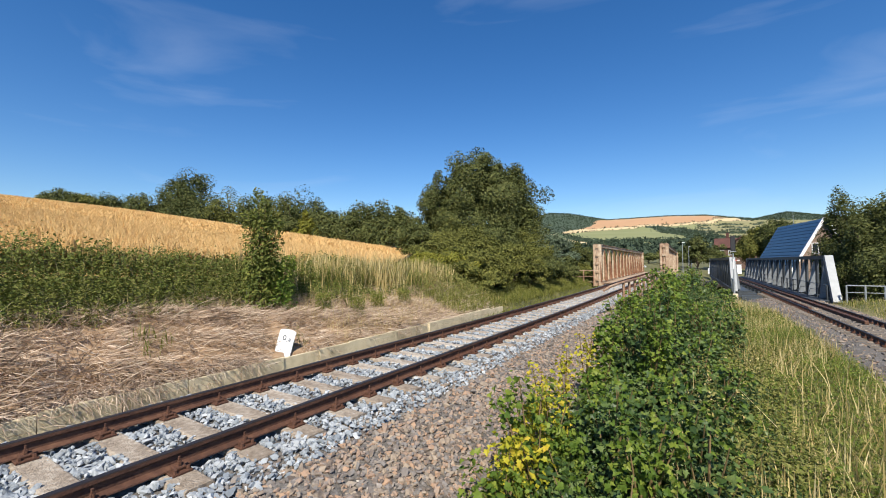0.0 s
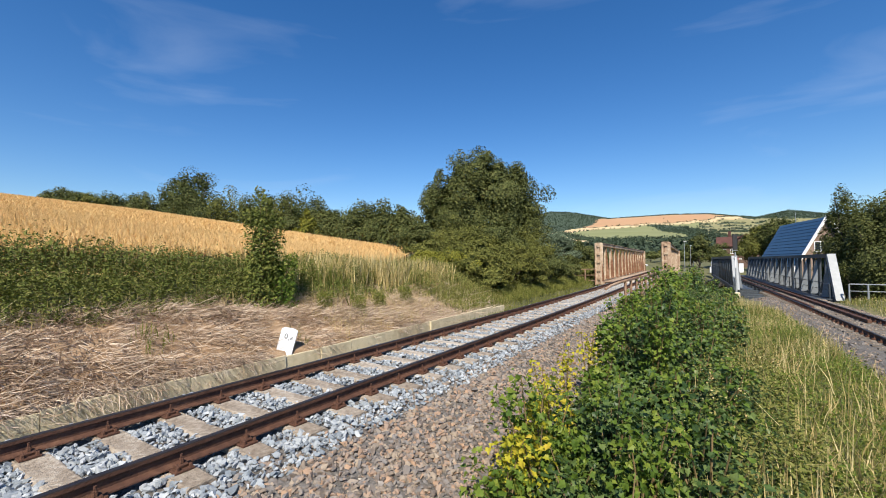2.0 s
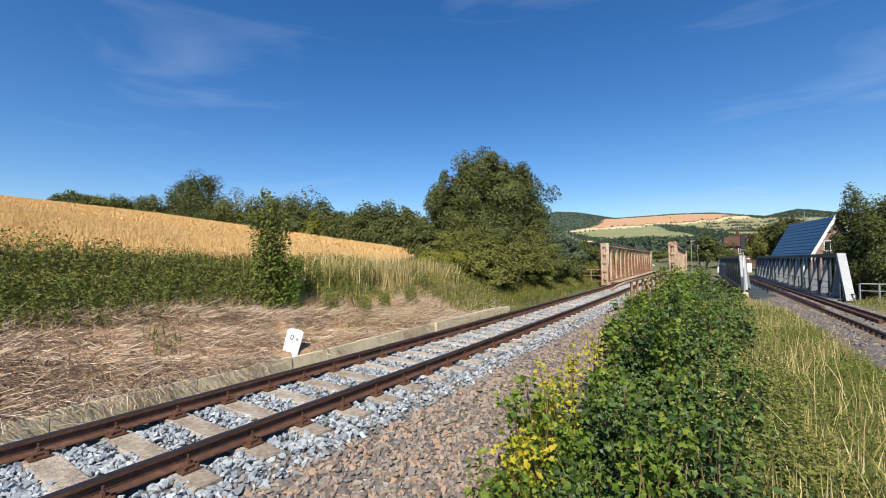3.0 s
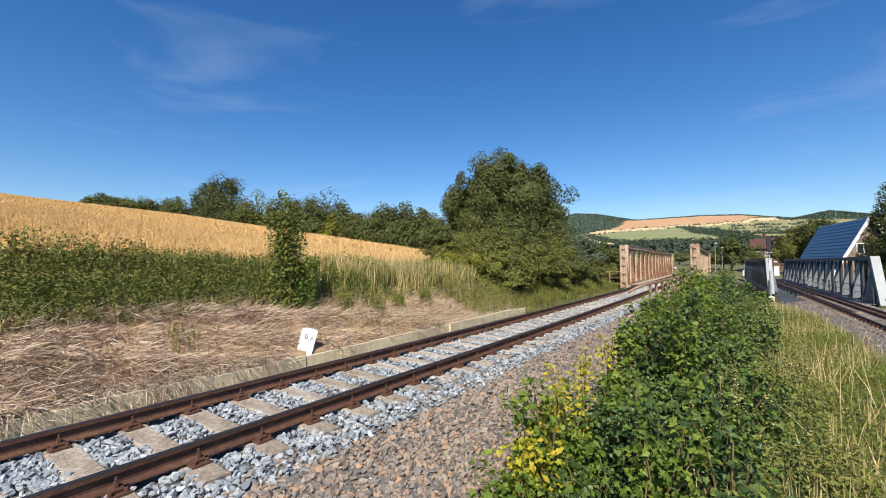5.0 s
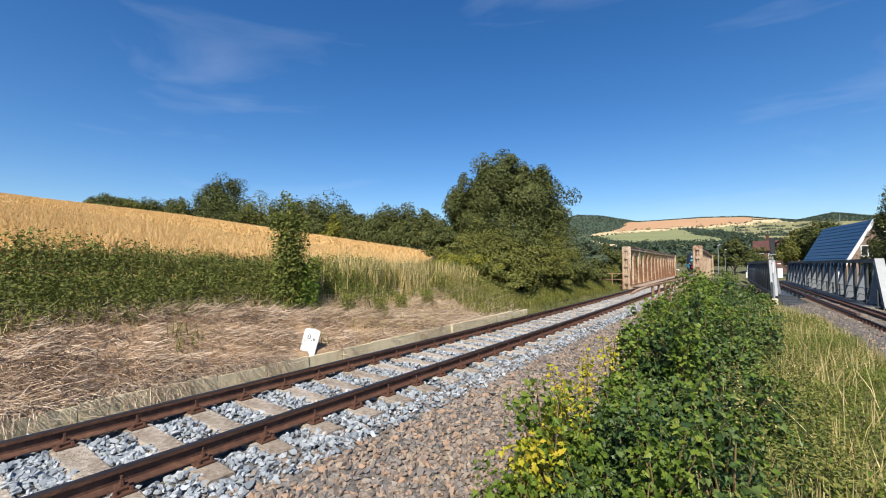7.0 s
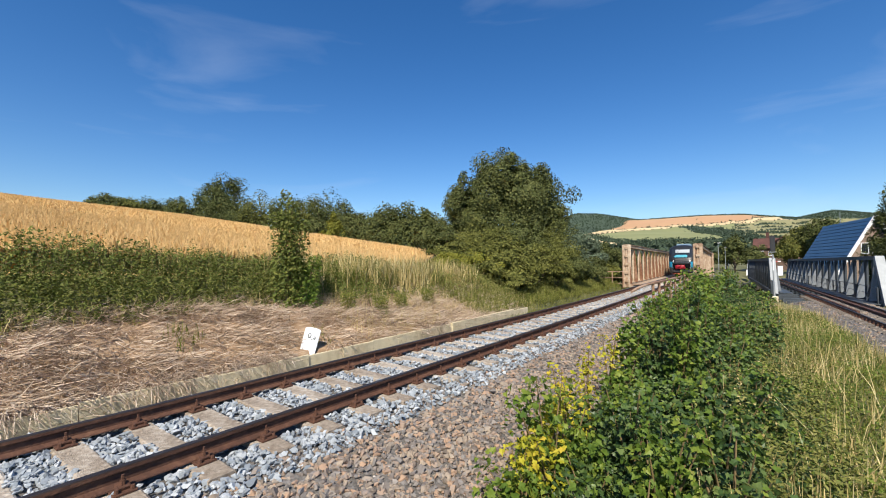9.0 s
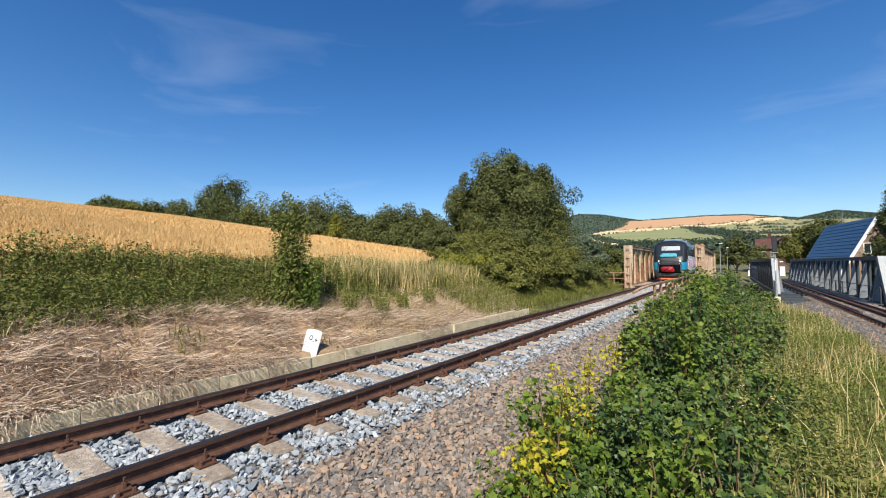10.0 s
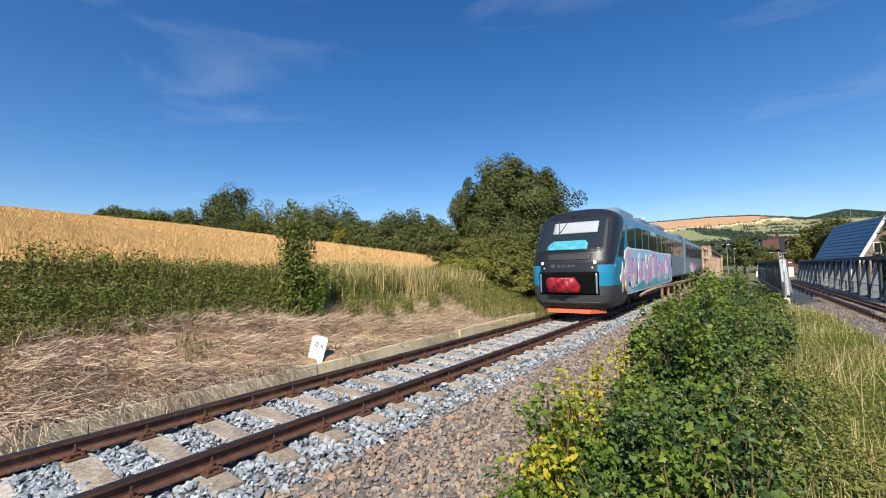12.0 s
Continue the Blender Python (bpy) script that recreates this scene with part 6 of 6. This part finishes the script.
def build_sapling(label, x, y, base, tall, wide, leaves, leaf, mat, seed, shape, group="", stems=4, low=0.1, name="sapling", up=0.75, tips=None):
    """A young many-stemmed tree: arching stems, leaves set round them."""
    rnd = np.random.RandomState(seed)
    sp = thing(name, label, "sapling", group)
    sp.location = (x, y, base)
    spots, ways = [], []
    for k in range(stems):
        a, out = rnd.uniform(0, 6.28), wide / 2 * rnd.uniform(0.15, 0.75)
        ends = Vector((out * math.cos(a), out * math.sin(a), tall * rnd.uniform(0.72, 1.0)))
        pts = [Vector((0.06 * math.cos(a), 0.06 * math.sin(a), -0.15)), Vector((ends.x * 0.35, ends.y * 0.35, ends.z * 0.45)), ends]
        bm = bmesh.new()
        tube(bm, pts, [0.016 * tall ** 0.5, 0.011 * tall ** 0.5, 0.004], 5)
        part("stem", bm, M["stem"], sp)
        n = leaves // stems
        f = low + (1 - low) * rnd.uniform(0, 1, n) ** 0.8
        axis = np.where(f[:, None] < 0.5, np.array(pts[0])[None] * (1 - 2 * f[:, None]) + np.array(pts[1])[None] * 2 * f[:, None], np.array(pts[1])[None] * (2 - 2 * f[:, None]) + np.array(pts[2])[None] * (2 * f[:, None] - 1))
        b = rnd.uniform(0, 6.28, n)
        reach = wide * 0.34 * (1.12 - f) ** 0.6 * rnd.uniform(0.25, 1.0, n) ** 0.6
        spots.append(axis + np.stack([np.cos(b) * reach, np.sin(b) * reach, rnd.normal(0, 0.05, n)], -1))
        ways.append(np.stack([np.cos(b) * 0.55, np.sin(b) * 0.55, np.full(n, up)], -1) + rnd.normal(0, 0.5, (n, 3)))
    spots, ways = np.concatenate(spots), np.concatenate(ways)
    m = len(spots)
    # upper leaves get a lighter colour: yellow-green shoot tips plus painted sunlight
    young = (spots[:, 2] > tall * rnd.uniform(0.58, 1.0, m)) if tips else np.zeros(m, bool)
    turns, sizes = facing(ways, rnd), leaf * rnd.uniform(0.5, 1.3, m)
    v, f = strewn(shape, spots[~young], turns[~young], sizes[~young])
    fast("foliage", v, f, mat, sp)
    if young.any():
        v, f = strewn(shape, spots[young], turns[young], sizes[young] * 0.8)
        tagged(fast("young_leaves", v, f, tips, sp), "yellow-green shoot tips, paler as if sunlit")
    return sp


MAPLE, BROAD = maple_shape(), leaf_shape(0.85, 0.1)
a = at_line(-26.6, -5.95)
build_sapling("slim young ash tree standing in the weeds", a.x, a.y, ground_at(a.x, a.y), 3.45, 1.5, 5200, 0.11, M["weed"], 200, LEAF, stems=7, low=0.05)
a = at_line(-26.2, -5.75)
build_sapling("lighter green bush at the foot of the young tree", a.x, a.y, ground_at(a.x, a.y), 1.7, 1.5, 2600, 0.10, M["leaf_light"], 201, LEAF, stems=6, low=0.03)


def build_thicket():
    rnd = random.Random(77)

    def crest_z(s):
        return float(np.interp(s, [-32, -30, -26.5, -22, -17, -10, 0, 6], [0.1, 0.35, 0.8, 1.3, 1.72, 1.75, 1.45, 1.2]))

    k = 0
    s = -31.7
    while s < 7:
        left = float(np.interp(s, [-31.5, -28, -24, -18, -8, 7], [3.25, 3.2, 3.25, 3.45, 3.85, 4.6]))
        right = float(np.interp(s, [-31, -28, -22, -12, 0, 7], [4.8, 5.1, 5.5, 6.1, 6.8, 7.0]))
        p = left + rnd.uniform(0.1, 0.5)
        while p < right:
            q, ss = p, s + rnd.uniform(-0.35, 0.35)
            a = at_line(ss, q)
            base = ground_at(a.x, a.y)
            side = (q - left) / (right - left)
            fall = float(np.interp(side, [0, 0.2, 0.4, 0.6, 1.0], [0.62, 0.95, 1.0, 0.8, 0.45])) if ss < -21 else float(np.interp(side, [0, 0.15, 0.35, 0.5, 1.0], [0.6, 1.05, 0.85, 0.2, -0.25]))
            top = crest_z(ss) * fall + rnd.uniform(-0.65, 0.28)
            tall = max(0.55, top - base)
            near = ss < -22
            n = int((520 if ss < -29.5 else 460 if near else 400 if ss < -12 else 190) * (0.6 + 0.4 * tall))
            tone = "dark" if rnd.random() < (0.93 if side > 0.25 else 0.55) else "light"
            mat, word = (M["leaf_dark"], "dark green") if tone == "dark" else (M["leaf_light"], "fresh yellow-green")
            build_sapling(word + " maple sapling in the thicket between the lines", a.x, a.y, base, tall, rnd.uniform(0.85, 1.25) if near else rnd.uniform(1.1, 1.55), n, (0.062 if ss < -29.5 else 0.074 if near else 0.098 if ss < -12 else 0.16), mat, 300 + k, MAPLE if ss < -17 else BROAD, "maple thicket", stems=rnd.choice((4, 5, 6)), low=0.02, name="maple_sapling", tips=M["leaf_light"] if tone == "dark" else None)
            k += 1
            p += rnd.uniform(0.45, 0.75) if near else rnd.uniform(0.8, 1.15)
        s += 0.7 if s < -22 else 1.25 if s < -12 else 2.0
    for (ss, q, tall) in ((-30.5, 3.25, 0.7), (-30.0, 3.15, 0.8), (-29.4, 3.1, 0.9), (-28.7, 3.05, 1.0), (-27.9, 3.1, 1.1), (-26.9, 3.15, 1.25), (-29.6, 3.4, 1.0), (-30.3, 3.5, 0.85)):
        a = at_line(ss, q)
        build_sapling("small sapling turning bright yellow at the thicket edge", a.x, a.y, ground_at(a.x, a.y), tall, 0.65, 150, 0.055, M["leaf_yellow"], 600 + k, MAPLE, "maple thicket", stems=3, low=0.35, name="maple_sapling")
        k += 1
    for (ss, q, tall) in ((-22.5, 2.85, 1.3), (-18.6, 2.9, 1.25), (-20.2, 3.0, 1.0), (-15.6, 3.0, 1.2)):
        a = at_line(ss, q)
        build_sapling("thin pale sapling beside the ballast", a.x, a.y, ground_at(a.x, a.y), tall, 0.8, 130, 0.10, M["leaf_light"], 700 + k, MAPLE, "maple thicket", stems=4, low=0.3, name="maple_sapling")
        k += 1


build_thicket()
leafy("undergrowth", "dark green leafy undergrowth filling the thicket", M["leaf_dark"], 26000, -32, -4, 3.3, 6.2, lambda s, p, x, y: np.interp(s, [-32, -28, -20], [0.35, 0.6, 0.9]) * (0.8 + 0.3 * ripple(x, y, 0.5, 2)) * blend(6.4, 5.2, p + 0 * s), 0.075, 65, LEAF, power=1.5)

# rough grass between the thicket and the second line
blades("rough_grass", "mixed green rough grass between the lines", M["grass"], 36000, -32, -2, 4.4, 8.6, (0.15, 0.5), 51, THIN, 0.8, 1.6, keep=lambda x, y, s, p, r: ripple(x, y, 0.55, 2) + r.normal(0, 0.35, len(x)) > -0.35)
blades("rough_grass", "dry yellow rough grass between the lines", M["dry_grass"], 22000, -32, -2, 4.6, 8.6, (0.2, 0.8), 52, THIN, 0.9, 1.6, keep=lambda x, y, s, p, r: ripple(x, y, 0.6, 6) + r.normal(0, 0.25, len(x)) > 0.05)
blades("tall_grass", "tall straw-coloured grass stalks bowing over", M["dry_grass"], 300, -30, -19, 5.5, 7.4, (0.8, 1.4), 53, blade_shape(0.5, 0.0042), 0.35, 1.0, keep=lambda x, y, s, p, r: ripple(x, y, 0.5, 4) > 0.1)
leafy("low_weeds", "broad green low weeds in the rough grass", M["leaf_light"], 22000, -32, -8, 4.6, 8.4, lambda s, p, x, y: 0.34 + 0.24 * ripple(x, y, 0.8, 7), 0.062, 54, LEAF, power=1.5, keep=lambda x, y, s, p, r: ripple(x, y, 1.1, 2) + r.normal(0, 0.4, len(x)) > -0.1)
leafy("low_weeds", "dark green undergrowth below the rough grass", M["weed"], 26000, -32, -4, 4.2, 8.4, lambda s, p, x, y: 0.36 + 0.2 * ripple(x, y, 0.6, 1), 0.07, 55, LEAF, power=1.4)
weed_stems("low_weeds", "leafy green weeds standing in the rough grass", M["weed"], 1100, 18, -32.5, -14, 4.7, 8.4, lambda s, p, x, y: 0.5 + 0.25 * ripple(x, y, 0.8, 2), 0.075, 62, 0.11, keep=lambda x, y, s, p, r: ripple(x, y, 0.9, 8) + r.normal(0, 0.3, len(x)) > 0.0, power=1.5)
weed_stems("low_weeds", "fresh yellow-green weeds in the rough grass", M["leaf_light"], 800, 18, -32.5, -14, 5.2, 8.6, lambda s, p, x, y: 0.5 + 0.2 * ripple(x, y, 0.7, 4), 0.06, 63, 0.10, keep=lambda x, y, s, p, r: ripple(x, y, 0.8, 3) + r.normal(0, 0.3, len(x)) > 0.1, power=1.4)
weed_stems("low_weeds", "pale green nettles between thicket and grass", M["weed_pale"], 520, 22, -32, -17, 4.7, 6.0, lambda s, p, x, y: 0.85 + 0.25 * ripple(x, y, 0.6, 1), 0.08, 64, 0.13)
leafy("seed_heads", "beige dock and nettle seed heads beside the thicket", M["dry_grass"], 9000, -30.5, -23, 4.3, 5.8, lambda s, p, x, y: 0.95 + 0.0 * s, 0.035, 56, LEAF, keep=lambda x, y, s, p, r: np.minimum.reduce([np.hypot(s - a, p - b) for a, b in ((-28.6, 4.9), (-28.2, 5.15), (-27.7, 4.85), (-27.2, 5.2), (-26.4, 5.1), (-25.4, 5.6))]) < 0.12, low=0.25)
leafy("low_weeds", "dark green ground weeds at the thicket foot", M["weed"], 5000, -33, -29.5, 2.9, 5.2, lambda s, p, x, y: 0.22 + 0.12 * ripple(x, y, 0.4, 3), 0.05, 60, LEAF)
blades("verge_grass", "short grass between stones at the ballast foot", M["grass"], 2600, -31, -12, 2.5, 3.6, (0.1, 0.32), 57, THIN, 0.5, keep=lambda x, y, s, p, r: ripple(x, y, 0.5, 9) > 0.15)
blades("verge_grass", "green verge grass beyond the second line", M["grass"], 14000, -20, 14, 13.2, 20, (0.15, 0.45), 58, BLADE, 0.4)
blades("verge_grass", "dry verge grass beyond the second line", M["dry_grass"], 8000, -20, 14, 13.0, 20, (0.15, 0.5), 59, THIN, 0.4)


motions()
